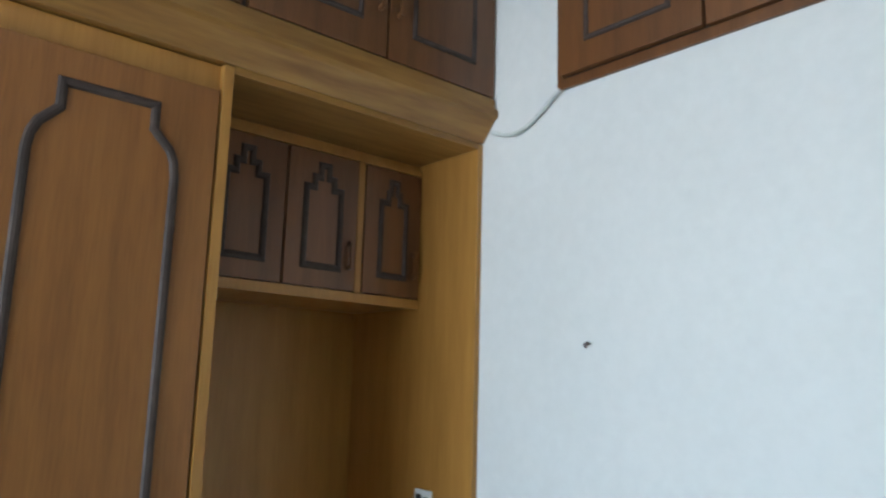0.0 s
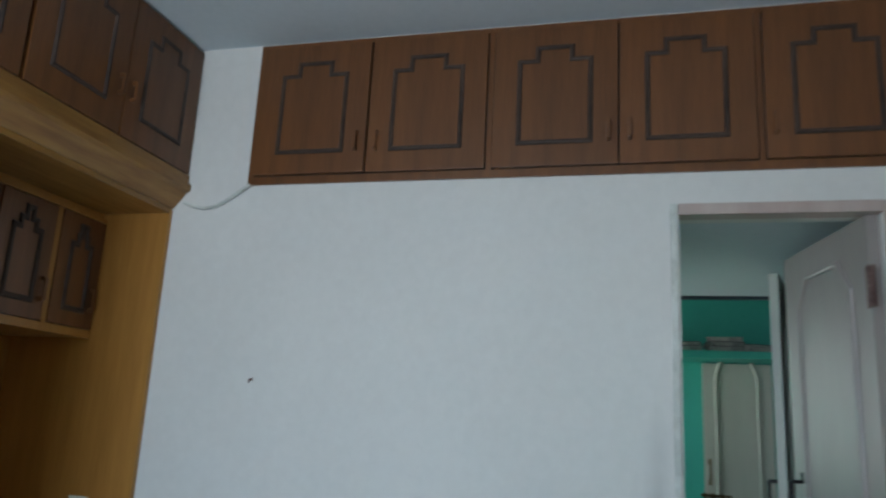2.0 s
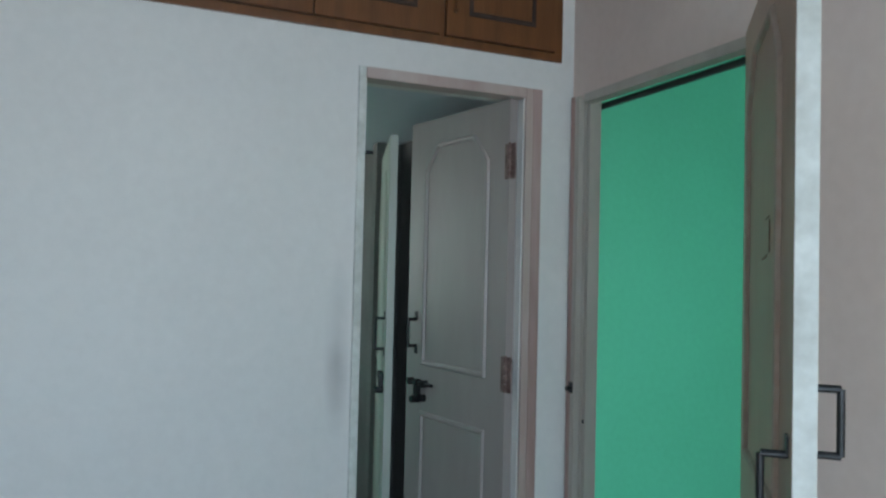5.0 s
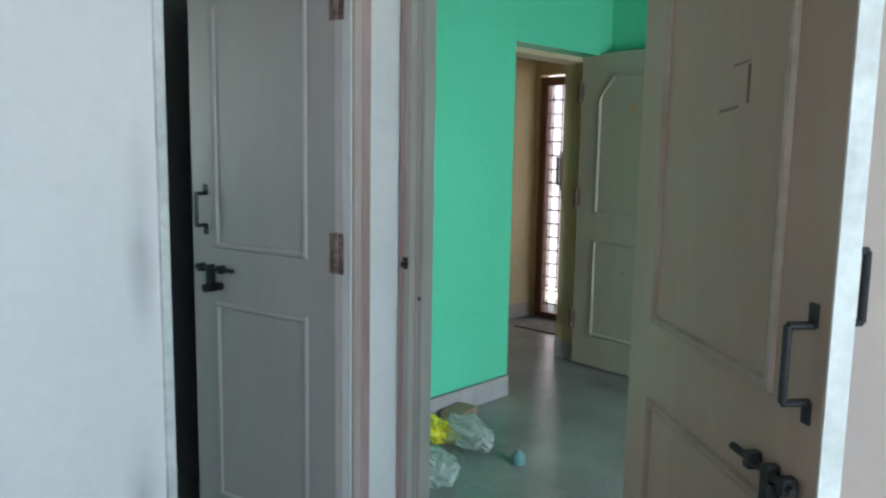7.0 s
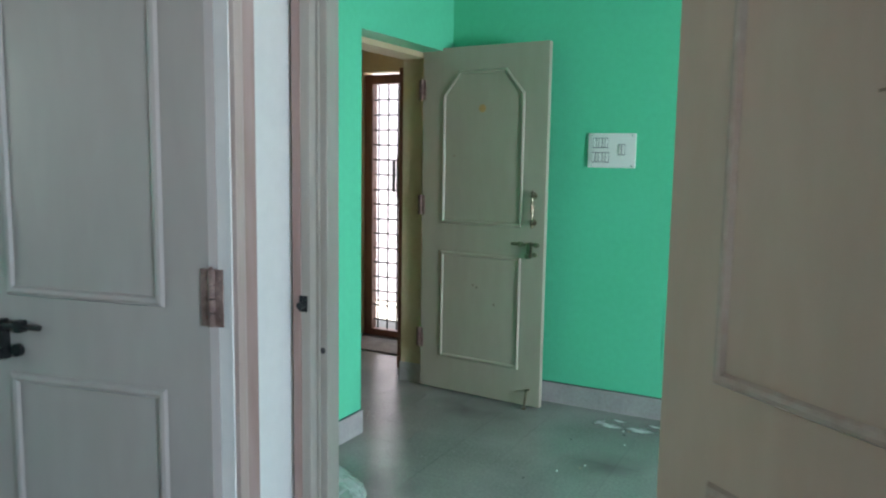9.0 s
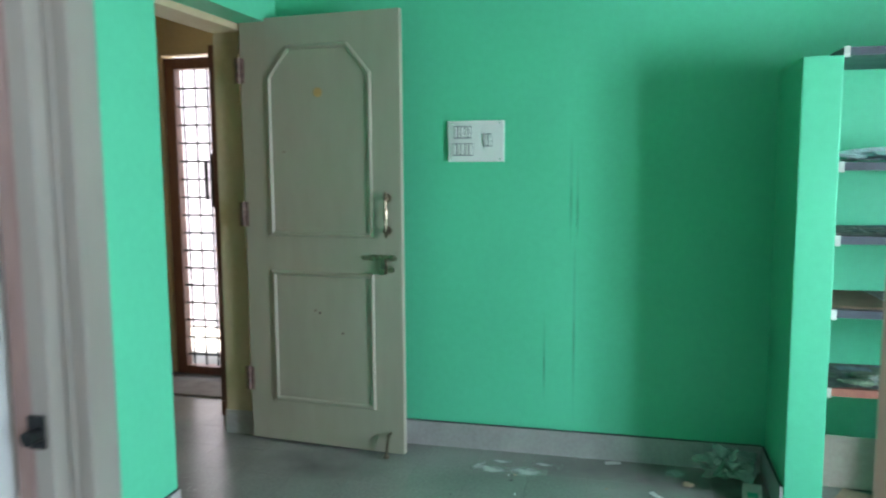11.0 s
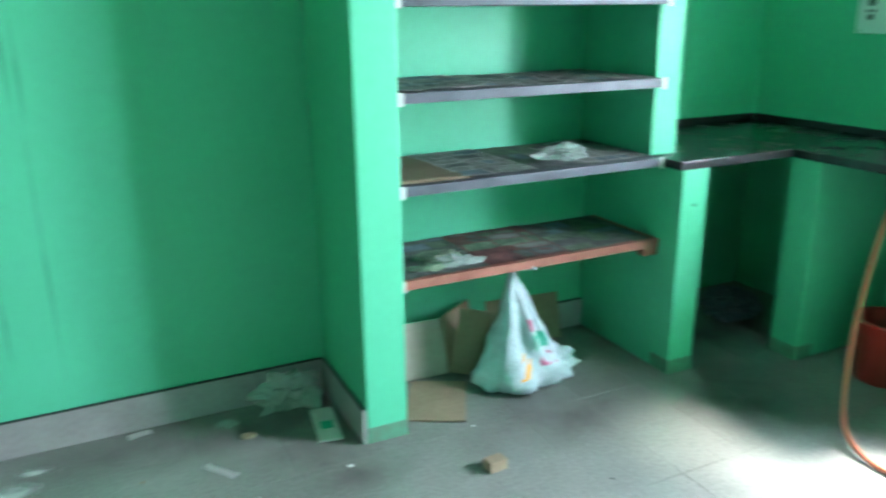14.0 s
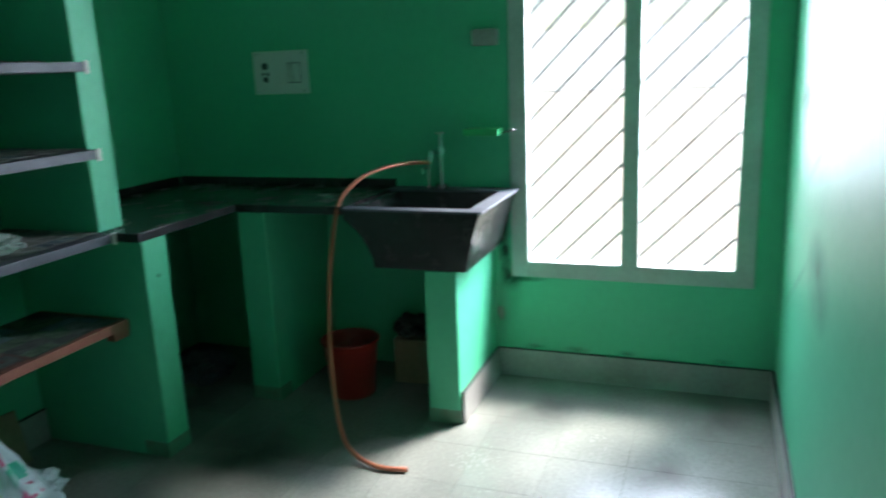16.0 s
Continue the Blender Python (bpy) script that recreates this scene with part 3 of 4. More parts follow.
for z0, z1, r0, r1 in ((1.051, 1.09, 0.005, 0.006), (1.09, 1.10, 0.006, 0.010), (1.10, 1.136, 0.010, 0.010), (1.136, 1.146, 0.010, 0.006), (1.146, 1.186, 0.006, 0.005)):
    tube(bm, (0.735, -0.042, z0), (0.735, -0.042, z1), r0, 12, r1)
part("door_handle", bm, M["oldbrass"], ed, "turned tarnished brass pull handle")
bolt(ed, 0.715, 0.922, -1, M["oldbrass"], -0.0165, 1)
part("sticker", tube(bmesh.new(), (0.40, -0.0166, 1.665), (0.40, -0.0185, 1.665), 0.022, 16), M["sticker"], ed, "faded orange round sticker")
bm = tube(bmesh.new(), (0.735, -0.0165, 0.105), (0.735, -0.05, 0.105), 0.008, 8)
tube(bm, (0.735, -0.045, 0.11), (0.725, -0.055, 0.012), 0.007, 8)
tube(bm, (0.725, -0.055, 0.002), (0.725, -0.055, 0.014), 0.014, 10)
part("door_stop", bm, M["oldbrass"], ed, "brass foot stop")
for x, z in ((0.36, 0.66), (0.385, 0.65), (0.50, 0.56), (0.22, 1.40)):
    part("mark", tube(bmesh.new(), (x, -0.0165, z), (x, -0.0176, z), 0.006, 8), M["rust"], ed, "small brown chip in the enamel")
for z in (0.25, 1.05, 1.72):
    butt_hinge(ed, z, -0.004, -0.019, -1)
ef = tagged(new("door_frame_3"), "cream timber frame of the entrance door", "door frame", "", "structure")
part("jamb", boxes((-0.30, EY[1] - 0.005, 0.0, -0.16, EY[1] + 0.07, 2.06), bevel=0.005), M["cream"], ef)
part("head", boxes((-0.30, EY[0] + 0.001, 1.965, -0.142, EY[1] - 0.006, 2.06), bevel=0.005), M["cream"], ef)
part("base_block", boxes((-0.305, EY[1] - 0.012, 0.0, -0.155, EY[1] - 0.0055, 0.12), bevel=0.003), M["stone"], ef)

# outer gate: brown timber frame with a welded grille
gate = thing("gate", pose(-1.19, 0.90, 0, 0, 0, 0), "brown timber gate frame with a black welded grille door", "gate")
for x0, x1, z0, z1, nm in ((0.0, 0.07, 0, 2.0, "post"), (0.73, 0.80, 0, 2.0, "post"), (0.0702, 0.7298, 1.93, 2.0, "rail"), (0.0702, 0.7298, 0, 0.05, "rail")):
    part(nm, boxes((x0, -0.035, z0, x1, 0.035, z1), bevel=0.004), M["gatewood"], gate)
for i in range(8):
    part("bar", tube(bmesh.new(), (0.10 + 0.085 * i, 0.012, 0.05), (0.10 + 0.085 * i, 0.012, 1.93), 0.0065, 6), M["black"], gate)
for i in range(16):
    part("bar", tube(bmesh.new(), (0.07, 0.002, 0.12 + 0.113 * i), (0.73, 0.002, 0.12 + 0.113 * i), 0.0065, 6), M["black"], gate)
post = thing("gate_door", pose(-0.44, 0.20, 0, 0, 0, 0), "brown timber door post with dark iron latch", "gate")
part("post", boxes((-0.022, -0.04, 0.08, 0.022, 0.04, 1.95), bevel=0.005), M["gatewood"], post)
part("foot", boxes((-0.023, -0.041, 0, 0.023, 0.041, 0.078), bevel=0.004), M["gatewood"], post)
bm = boxes((-0.045, -0.03, 1.12, -0.0225, 0.03, 1.40), bevel=0.004)
tube(bm, (-0.07, -0.02, 1.16), (-0.07, -0.02, 1.36), 0.012, 8)
part("latch", bm, M["black"], post)
solid("door_mat", boxes((-1.05, 0.42, 0.0, -0.62, 0.70, 0.012), bevel=0.004), M["mat"], "worn grey door mat on the lobby floor", "door mat", m=pose(0, 0, 0, 0, 0, 0))


# ---- bedroom cupboards ----
def stepped(w, h, mx, zb, zs, zt, step):
    return [(mx, zb), (w - mx, zb), (w - mx, zs), (w - mx - step, zs), (w - mx - step, zt), (mx + step, zt), (mx + step, zs), (mx, zs)]


def cup_door(parent, m, w, h, handle_x, pts, bead_w=0.016, hz=0.09, hl=0.07, wood="teak"):
    """A veneered door, front towards -y, with a dark moulding and a wooden pull."""
    d = part("door", boxes((0.003, -0.018, 0.003, w - 0.003, 0, h - 0.003), bevel=0.0015), M[wood], parent, "", m)
    part("moulding", beading(bmesh.new(), pts, bead_w, 0.007, -0.0183, -1), M["groove"], d, "dark brown moulding")
    if handle_x is not None:
        bm = boxes((handle_x - 0.006, -0.040, hz + 0.004, handle_x + 0.006, -0.032, hz + hl - 0.004), (handle_x - 0.005, -0.033, hz, handle_x + 0.005, -0.0182, hz + 0.014),
                   (handle_x - 0.005, -0.033, hz + hl - 0.014, handle_x + 0.005, -0.0182, hz + hl), bevel=0.002)
        part("handle", bm, M["teak"], d, "small brown wooden pull")
    return d


LZ0, LZ1 = 2.142, 2.662
loft = thing("loft_cupboard", pose(WX, -4.893, 0, 0, 0, 90), "row of brown teak loft doors high on the white wall", "cupboard")
LW = 2.09
part("frame", boxes((0, -0.010, LZ0, LW, 0.0, LZ0 + 0.026), (0, -0.010, LZ1 - 0.018, LW, 0.0, LZ1), (0, -0.010, LZ0 + 0.0262, 0.022, 0.0, LZ1 - 0.0182), (LW - 0.03, -0.010, LZ0 + 0.0262, LW, 0.0, LZ1 - 0.0182),
     (0.832, -0.010, LZ0 + 0.0262, 0.848, 0.0, LZ1 - 0.0182), (1.644, -0.010, LZ0 + 0.0262, 1.66, 0.0, LZ1 - 0.0182)), M["teak"], loft)
part("backing", boxes((0.0225, -0.004, LZ0 + 0.0265, LW - 0.0305, -0.0003, LZ1 - 0.0185)), M["groove"], loft)
LH = LZ1 - 0.018 - LZ0 - 0.026
for x0, x1, hx in ((0.023, 0.427, 0.37), (0.427, 0.831, 0.034), (0.849, 1.245, 0.365), (1.245, 1.643, 0.032), (1.661, LW - 0.031, 0.03)):
    w = x1 - x0
    cup_door(loft, pose(x0, -0.0045 - (0.006 if x0 < 0.1 else 0), LZ0 + 0.026), w, LH, hx, stepped(w, LH, 0.078, 0.072, 0.365, 0.41, 0.058), hz=0.075)

FY = -5.177
ward = thing("wardrobe", pose(0, FY, 0), "built-in teak wardrobe with an open dressing niche", "wardrobe")
part("side_panel", boxes((WX + 0.001, -0.60, 0, WX + 0.019, 0.0, 2.06), bevel=0.001), M["oakv"], ward, "yellowish plywood side panel")
part("post", boxes((1.785, -0.60, 0, 1.808, 0.0, 2.06), bevel=0.001), M["oakv"], ward)
part("back_panel", boxes((WX + 0.0195, -0.60, 0, 1.7845, -0.575, 2.06)), M["oakv"], ward)
part("top_panel", boxes((WX + 0.0195, -0.575, 2.045, 1.7845, 0.0, 2.063)), M["oak"], ward)
part("carcass", boxes((1.8085, -0.60, 0, 2.74, -0.02, 2.06)), M["oakv"], ward)
part("plinth", boxes((1.8085, -0.0195, 0, 2.74, -0.004, 0.08)), M["oakv"], ward)
TH = 1.915


def arch(w):
    pts = [(0.076, 0.14), (w - 0.076, 0.14), (w - 0.076, 1.70)]
    c = (w - 0.076 - 0.055, 1.70)
    pts += [(c[0] + 0.055 * math.cos(a), c[1] + 0.085 * math.sin(a)) for a in (0.4, 0.8, 1.2)]
    pts += [(w - 0.126, 1.795), (w - 0.126, 1.852), (0.126, 1.852), (0.126, 1.795)]
    pts += [(w - q[0], q[1]) for q in ((c[0] + 0.055 * math.cos(a), c[1] + 0.085 * math.sin(a)) for a in (1.2, 0.8, 0.4))]
    pts += [(0.076, 1.70)]
    return pts


for x1 in (2.262, 2.722):
    cup_door(ward, pose(x1, -0.019, 0.085, 0, 0, 180), 0.45, TH, None, arch(0.45), 0.02, wood="teak_light")

box_top = thing("overhead_cabinet", pose(0, FY, 0), "teak overhead cabinet with a yellow cornice above the wardrobe", "cabinet")
part("body", boxes((WX + 0.001, -0.60, 2.185, 3.0, 0.026, 2.668)), M["oakv"], box_top)
bm = bmesh.new()
prof = [(0.002, 2.064), (0.046, 2.120), (0.060, 2.128), (0.060, 2.150), (0.048, 2.156), (0.048, 2.184), (-0.02, 2.184), (-0.02, 2.064)]
a = [bm.verts.new((WX + 0.002, y, z)) for y, z in prof]
b = [bm.verts.new((3.0, y, z)) for y, z in prof]
for i in range(len(prof)):
    j = (i + 1) % len(prof)
    bm.faces.new((a[i], a[j], b[j], b[i]))
bm.faces.new(a)
bm.faces.new(b)
part("cornice", bm, M["oak"], box_top, "yellow grained cornice")
part("backing", boxes((WX + 0.003, 0.0262, 2.188, 2.6, 0.0285, 2.66)), M["groove"], box_top)
for x0, hx in ((1.018, 0.355), (1.404, 0.03), (1.800, 0.36), (2.19, 0.03)):
    w = 0.385
    cup_door(box_top, pose(x0 + w, 0.029, 2.186, 0, 0, 180), w, 0.472, w - hx if hx > 0.2 else 0.355, stepped(w, 0.47, 0.078, 0.08, 0.365, 0.41, 0.055), hz=0.12)

nc = thing("wall_cabinet", pose(0, FY - 0.262, -0.022), "small three-door teak cabinet hung in the niche", "cabinet")
part("body", boxes((WX + 0.02, -0.310, 1.625, 1.784, -0.0005, 2.066)), M["oakv"], nc)
part("bottom_rail", boxes((WX + 0.02, 0.0, 1.622, 1.784, 0.016, 1.648), (1.248, 0.0, 1.6485, 1.268, 0.016, 2.03), (WX + 0.02, 0.0, 2.0305, 1.784, 0.016, 2.044)), M["oakv"], nc)
for x0, x1, hx in ((1.036, 1.247, 0.18), (1.269, 1.500, 0.205), (1.502, 1.733, 0.026)):
    w = x1 - x0
    pts = [(0.05, 0.05), (w - 0.05, 0.05), (w - 0.05, 0.285), (w - 0.075, 0.285), (w - 0.075, 0.315), (w / 2 + 0.022, 0.315), (w / 2 + 0.022, 0.35),
           (w / 2 - 0.022, 0.35), (w / 2 - 0.022, 0.315), (0.075, 0.315), (0.075, 0.285), (0.05, 0.285)]
    cup_door(nc, pose(x1, 0.001, 1.649, 0, 0, 180), w, 0.38, hx, pts, 0.019, 0.06, 0.08, "teak")

sock = thing("socket_outlet", pose(WX + 0.02, FY - 0.19, 1.028), "small steel socket plate in the wardrobe niche", "socket")
part("plate", boxes((0, -0.035, 0, 0.008, 0.035, 0.06), bevel=0.002), M["plastic"], sock)
part("insert", boxes((0.0082, -0.026, 0.012, 0.011, -0.004, 0.048), bevel=0.002), M["dark"], sock)
part("insert", boxes((0.0082, 0.006, 0.018, 0.011, 0.024, 0.042), bevel=0.002), M["slab"], sock)
cable_pts = [(WX + 0.012, -5.13, 2.085), (WX + 0.010, -5.07, 2.058), (WX + 0.010, -5.02, 2.062), (WX + 0.010, -4.97, 2.082), (WX + 0.012, -4.92, 2.118), (WX + 0.014, -4.88, 2.142)]


def rope(name, pts, r, material, label, category, res=8):
    cu = bpy.data.curves.new(name, "CURVE")
    cu.dimensions, cu.bevel_depth, cu.bevel_resolution, cu.resolution_u = "3D", r, 3, res
    sp = cu.splines.new("NURBS")
    sp.points.add(len(pts) - 1)
    sp.order_u, sp.use_endpoint_u = 4, True
    for p, q in zip(sp.points, pts):
        p.co = (*q, 1)
    tmp = new(name + "_curve", cu)
    me = bpy.data.meshes.new_from_object(tmp.evaluated_get(bpy.context.evaluated_depsgraph_get()))
    bpy.data.objects.remove(tmp)
    me.name = name
    me.materials.clear()
    me.materials.append(material)
    for f in me.polygons:
        f.use_smooth = True
    return tagged(new(name, me), label, category)


rope("cable", cable_pts, 0.006, M["edge"], "pale painted cable running along the white wall", "cable")
nail = tube(bmesh.new(), (WX - 0.002, -4.815, 1.475), (WX + 0.016, -4.805, 1.482), 0.002, 8)
tube(nail, (WX + 0.016, -4.805, 1.481), (WX + 0.018, -4.793, 1.487), 0.0035, 10)
solid("nail", nail, M["rust"], "bent nail in the white wall", "nail")

# ---- kitchen masonry ----
solid("shelf_pier", boxes((2.236, -0.432, 0, 2.370, KB - 0.001, 1.71), bevel=0.006), M["green"], "green painted masonry pier of the shelves", "pier")
solid("shelf_pier", boxes((3.352, -0.360, 0.801, 3.460, KB - 0.001, 1.71), bevel=0.006), M["green"], "slim green painted upright beside the counter", "pier")
solid("counter_pier", boxes((3.392, -0.487, 0, 3.506, KB - 0.001, 0.769), bevel=0.006), M["green"], "green painted masonry pier below the counter", "pier")
solid("counter_pier", boxes((3.905, -0.618, 0, KX - 0.001, -0.495, 0.769), bevel=0.006), M["green"], "green painted masonry pier below the counter", "pier")
solid("counter_pier", boxes((3.893, -1.383, 0, KX - 0.001, -1.262, 0.579), bevel=0.006), M["green"], "green painted masonry pier holding the sink", "pier")


M["worn"] = mat("worn_green_base", (0.10, 0.33, 0.21), (0.13, 0.20, 0.14), 14, 0.7, 0.3, fine=50)
for name_, x0, y0, x1, y1 in (("shelf_pier", 2.236, -0.432, 2.370, -0.36), ("counter_pier", 3.392, -0.487, 3.506, -0.39), ("counter_pier.001", 3.905, -0.618, 3.99, -0.495), ("counter_pier.002", 3.893, -1.383, 3.96, -1.262)):
    part("base", boxes((x0 - 0.0015, y0 - 0.0015, 0.0, x1 + 0.0015, y1 + 0.0015, 0.055), bevel=0.003), M["worn"], bpy.data.objects[name_], "grimy worn base of the pier")


def shelf_slab(z, material, x1, y0=-0.412, y1=NB - 0.001, label="grey stone slab shelf lined with newspaper"):
    s = solid("shelf", boxes((2.371, y0, z - 0.03, x1, y1 if z < 1.7 else KB - 0.001, z), bevel=0.003), material, label, "shelf", "masonry shelves")
    part("end_plaster", boxes((2.3715, y0 - 0.004, z - 0.036, 2.392, y0 - 0.0004, z + 0.003), bevel=0.003), M["edge"], s, "whitish plaster at the shelf end")
    if z > 0.6:
        part("end_plaster", boxes((x1 - 0.016, y0 - 0.004, z - 0.036, x1 - 0.0005, y0 - 0.0004, z + 0.003), bevel=0.003), M["edge"], s, "whitish plaster at the shelf end")
    return s


for z in (1.74, 1.337, 1.071, 0.80):
    shelf_slab(z, M["slab"], 3.351 if z > 0.83 else 3.364)
plank = shelf_slab(0.50, M["red_wood"], 3.391, -0.392, -0.008, "reddish wooden plank shelf lined with printed paper")


part("bracket", boxes((3.325, -0.388, 0.440, 3.3905, -0.352, 0.4695), bevel=0.003), M["red_wood"], plank, "short wooden bearer under the plank")


def sheet(name, x, y, z, w, d, rot, material, label, rough=0.006, seed=0, category="paper", prints=()):
    """A creased sheet lying on a surface, a few millimetres thick in its folds, with printed blocks."""
    def height(u, v):
        return abs(noise.noise(Vector((u * 9 + seed * 7.1, v * 9, seed)))) * rough * 2 + 0.0008

    def grid(u0, v0, u1, v1, nx, ny, lift):
        bm = bmesh.new()
        g = []
        for j in range(ny):
            for i in range(nx):
                u, v = u0 + (u1 - u0) * i / (nx - 1), v0 + (v1 - v0) * j / (ny - 1)
                g.append(bm.verts.new((u + 0.004 * noise.noise(Vector((v * 8, seed, 2))), v, height(u, v) + lift)))
        for j in range(ny - 1):
            for i in range(nx - 1):
                bm.faces.new((g[j * nx + i], g[j * nx + i + 1], g[(j + 1) * nx + i + 1], g[(j + 1) * nx + i]))
        return bm
    bm = grid(-w / 2, -d / 2, w / 2, d / 2, 12, 9, 0)
    bmesh.ops.solidify(bm, geom=bm.faces[:], thickness=-0.0007)
    ob = solid(name, bm, material, label, category, m=pose(x, y, z, 0, 0, rot), smooth=True)
    for u0, v0, u1, v1, mm in prints:
        part("print", grid(u0 * w / 2, v0 * d / 2, u1 * w / 2, v1 * d / 2, 6, 5, 0.0008), M[mm], ob, smooth=True)
    return ob


def crumple(name, x, y, z, sx, sy, sz, material, label, category, seed, sub=3, amp=0.35):
    """A crumpled lump with sharp folds, sitting on z."""
    bm = bmesh.new()
    bmesh.ops.create_icosphere(bm, subdivisions=min(sub + 1, 4), radius=1)
    for v in bm.verts:
        p = v.co.copy()
        k = 1 + amp * (1.2 * noise.noise(p * 1.9 + Vector((seed * 3.7, 0, 0))) + 0.9 * (0.35 - abs(noise.noise(p * 3.6 + Vector((0, seed * 2.3, 0))))) + 0.6 * (0.3 - abs(noise.noise(p * 8.0 + Vector((seed, 0, 1.1))))))
        q = Vector((p.x * k * sx, p.y * k * sy, p.z * k * sz))
        v.co = q + Vector((0, 0, 0.25 * sz * noise.noise(Vector((p.x * 3, p.y * 3, seed)))))
    low = min(v.co.z for v in bm.verts)
    for v in bm.verts:
        v.co.z = max(v.co.z - low * 0.55, 0.0)
    return solid(name, bm, material, label, category, m=pose(x, y, z))


def page_blocks(kind, seed):
    """Uneven rows of small printed blocks for one sheet."""
    rnd = random.Random(seed)
    pick = {"picture": ("ink", "inkgreen", "inkgreen", "ink", "inkblue", "column"), "redprint": ("redprint", "redprint", "ink", "column", "inkgreen"),
            "paper": ("column", "column", "column", "ink", "inkblue"), "card": ()}[kind]
    out, v = [], -0.95
    while pick and v < 0.85:
        v1 = min(0.95, v + rnd.uniform(0.22, 0.5))
        u = -0.95
        while u < 0.85:
            u1 = min(0.95, u + rnd.uniform(0.3, 0.85))
            out.append((u + 0.03, v + 0.025, u1 - 0.03, v1 - 0.025, rnd.choice(pick)))
            u = u1
        v = v1
    return out


M["ink"] = mat("dark_newsprint_photo", (0.16, 0.17, 0.16), (0.05, 0.055, 0.055), 18, 0.8, 0.1, fine=60)
M["inkgreen"] = mat("green_newsprint_photo", (0.20, 0.27, 0.18), (0.04, 0.08, 0.05), 16, 0.8, 0.1, fine=60)
M["inkblue"] = mat("blue_newsprint_photo", (0.22, 0.29, 0.32), (0.06, 0.09, 0.12), 12, 0.8, 0.1, fine=60)
M["column"] = mat("newsprint_text_columns", (0.30, 0.30, 0.28), (0.13, 0.13, 0.12), 30, 0.85, 0.1, fine=140, grain=(0.4, 3, 1))
sd = 0
for z, items in ((0.50, ((2.535, -0.200, 0.33, 0.37, 1, "picture"), (2.855, -0.200, 0.32, 0.37, -1, "redprint"), (3.185, -0.198, 0.36, 0.36, 1, "picture"))),
                 (0.80, ((2.505, -0.175, 0.26, 0.44, -1, "card"), (2.73, -0.172, 0.26, 0.43, 3, "paper"), (2.96, -0.172, 0.30, 0.42, -2, "picture"), (3.20, -0.17, 0.28, 0.42, 2, "paper"))),
                 (1.071, ((2.56, -0.175, 0.37, 0.43, 1, "paper"), (2.90, -0.172, 0.38, 0.43, -1, "paper"), (3.19, -0.17, 0.28, 0.42, 2, "paper"))),
                 (1.337, ((2.58, -0.175, 0.36, 0.42, -1, "paper"), (3.02, -0.175, 0.40, 0.42, 2, "paper")))):
    for x, y, w, d, r, mm in items:
        sd += 1
        sheet("newspaper", x, y, z + 0.0006 + 0.0016 * (sd % 3), w, d, r, M[mm], {"picture": "crumpled colour printed page lining the shelf", "redprint": "red printed magazine page lining the shelf", "card": "flat brown paper sheet lining the shelf", "paper": "grey newspaper sheet lining the shelf"}[mm], 0.0035, sd, "paper", page_blocks(mm, sd))
crumple("paper_ball", 3.03, -0.27, 0.806, 0.072, 0.040, 0.022, M["clear"], "crumpled white tissue on the newspaper", "paper", 3, 3, 0.95)
crumple("plastic_wrap", 2.66, -0.33, 0.505, 0.040, 0.020, 0.010, M["clear"], "crumpled clear wrapper on the plank", "wrapper", 5)
crumple("plastic_wrap", 2.50, -0.33, 0.505, 0.06, 0.03, 0.010, M["inkgreen"], "crumpled dark wrapper on the plank", "wrapper", 6)
crumple("plastic_wrap", 2.63, -0.20, 1.342, 0.16, 0.07, 0.03, M["bag"], "crumpled white plastic bag on the upper shelf", "wrapper", 9)

crumple("plastic_wrap", 2.60, -0.31, 0.505, 0.05, 0.03, 0.012, M["clear"], "crumpled printed page on the plank", "wrapper", 13, 3, 0.7)
crumple("plastic_wrap", 2.58, -0.24, 0.505, 0.07, 0.04, 0.009, M["inkgreen"], "crumpled printed page on the plank", "wrapper", 15, 3, 0.7)
# counter: an L of black granite
solid("counter", boxes((3.3655, -0.502, 0.770, 3.8948, KB - 0.001, 0.80), (3.895, -0.962, 0.770, KX - 0.001, KB - 0.001, 0.80), bevel=0.003), M["granite"], "black granite L-shaped kitchen counter, dusty", "counter")
solid("counter_upstand", boxes((3.461, KB - 0.02, 0.8004, KX - 0.022, KB - 0.002, 0.83), (KX - 0.02, -0.96, 0.8004, KX - 0.002, KB - 0.0205, 0.83), bevel=0.002), M["granite"], "low black granite upstand along the wall", "upstand")
sink = thing("sink", pose(3.880, -1.480, 0.580), "black stone kitchen sink on a masonry pier", "sink")
SW, SL = KX - 0.001 - 3.880, 0.515
bm = bmesh.new()


def ring(z, x0, y0, x1, y1):
    return [bm.verts.new(q) for q in ((x0, y0, z), (x1, y0, z), (x1, y1, z), (x0, y1, z))]


rings = [ring(0.0, 0.015, 0.060, SW, 0.408), ring(0.05, 0.010, 0.048, SW, 0.418), ring(0.10, 0.006, 0.036, SW, 0.440), ring(0.14, 0.003, 0.025, SW, 0.470), ring(0.178, 0.0, 0.012, SW, SL), ring(0.211, 0.0, 0.0, SW, SL),
         ring(0.211, 0.045, 0.05, SW - 0.09, SL - 0.04), ring(0.06, 0.06, 0.08, SW - 0.105, 0.40)]
for p, q in zip(rings, rings[1:]):
    for i in range(4):
        bm.faces.new((p[i], p[(i + 1) % 4], q[(i + 1) % 4], q[i]))
bm.faces.new(rings[0][::-1])
bm.faces.new(rings[-1])
part("basin", bm, M["granite"], sink)
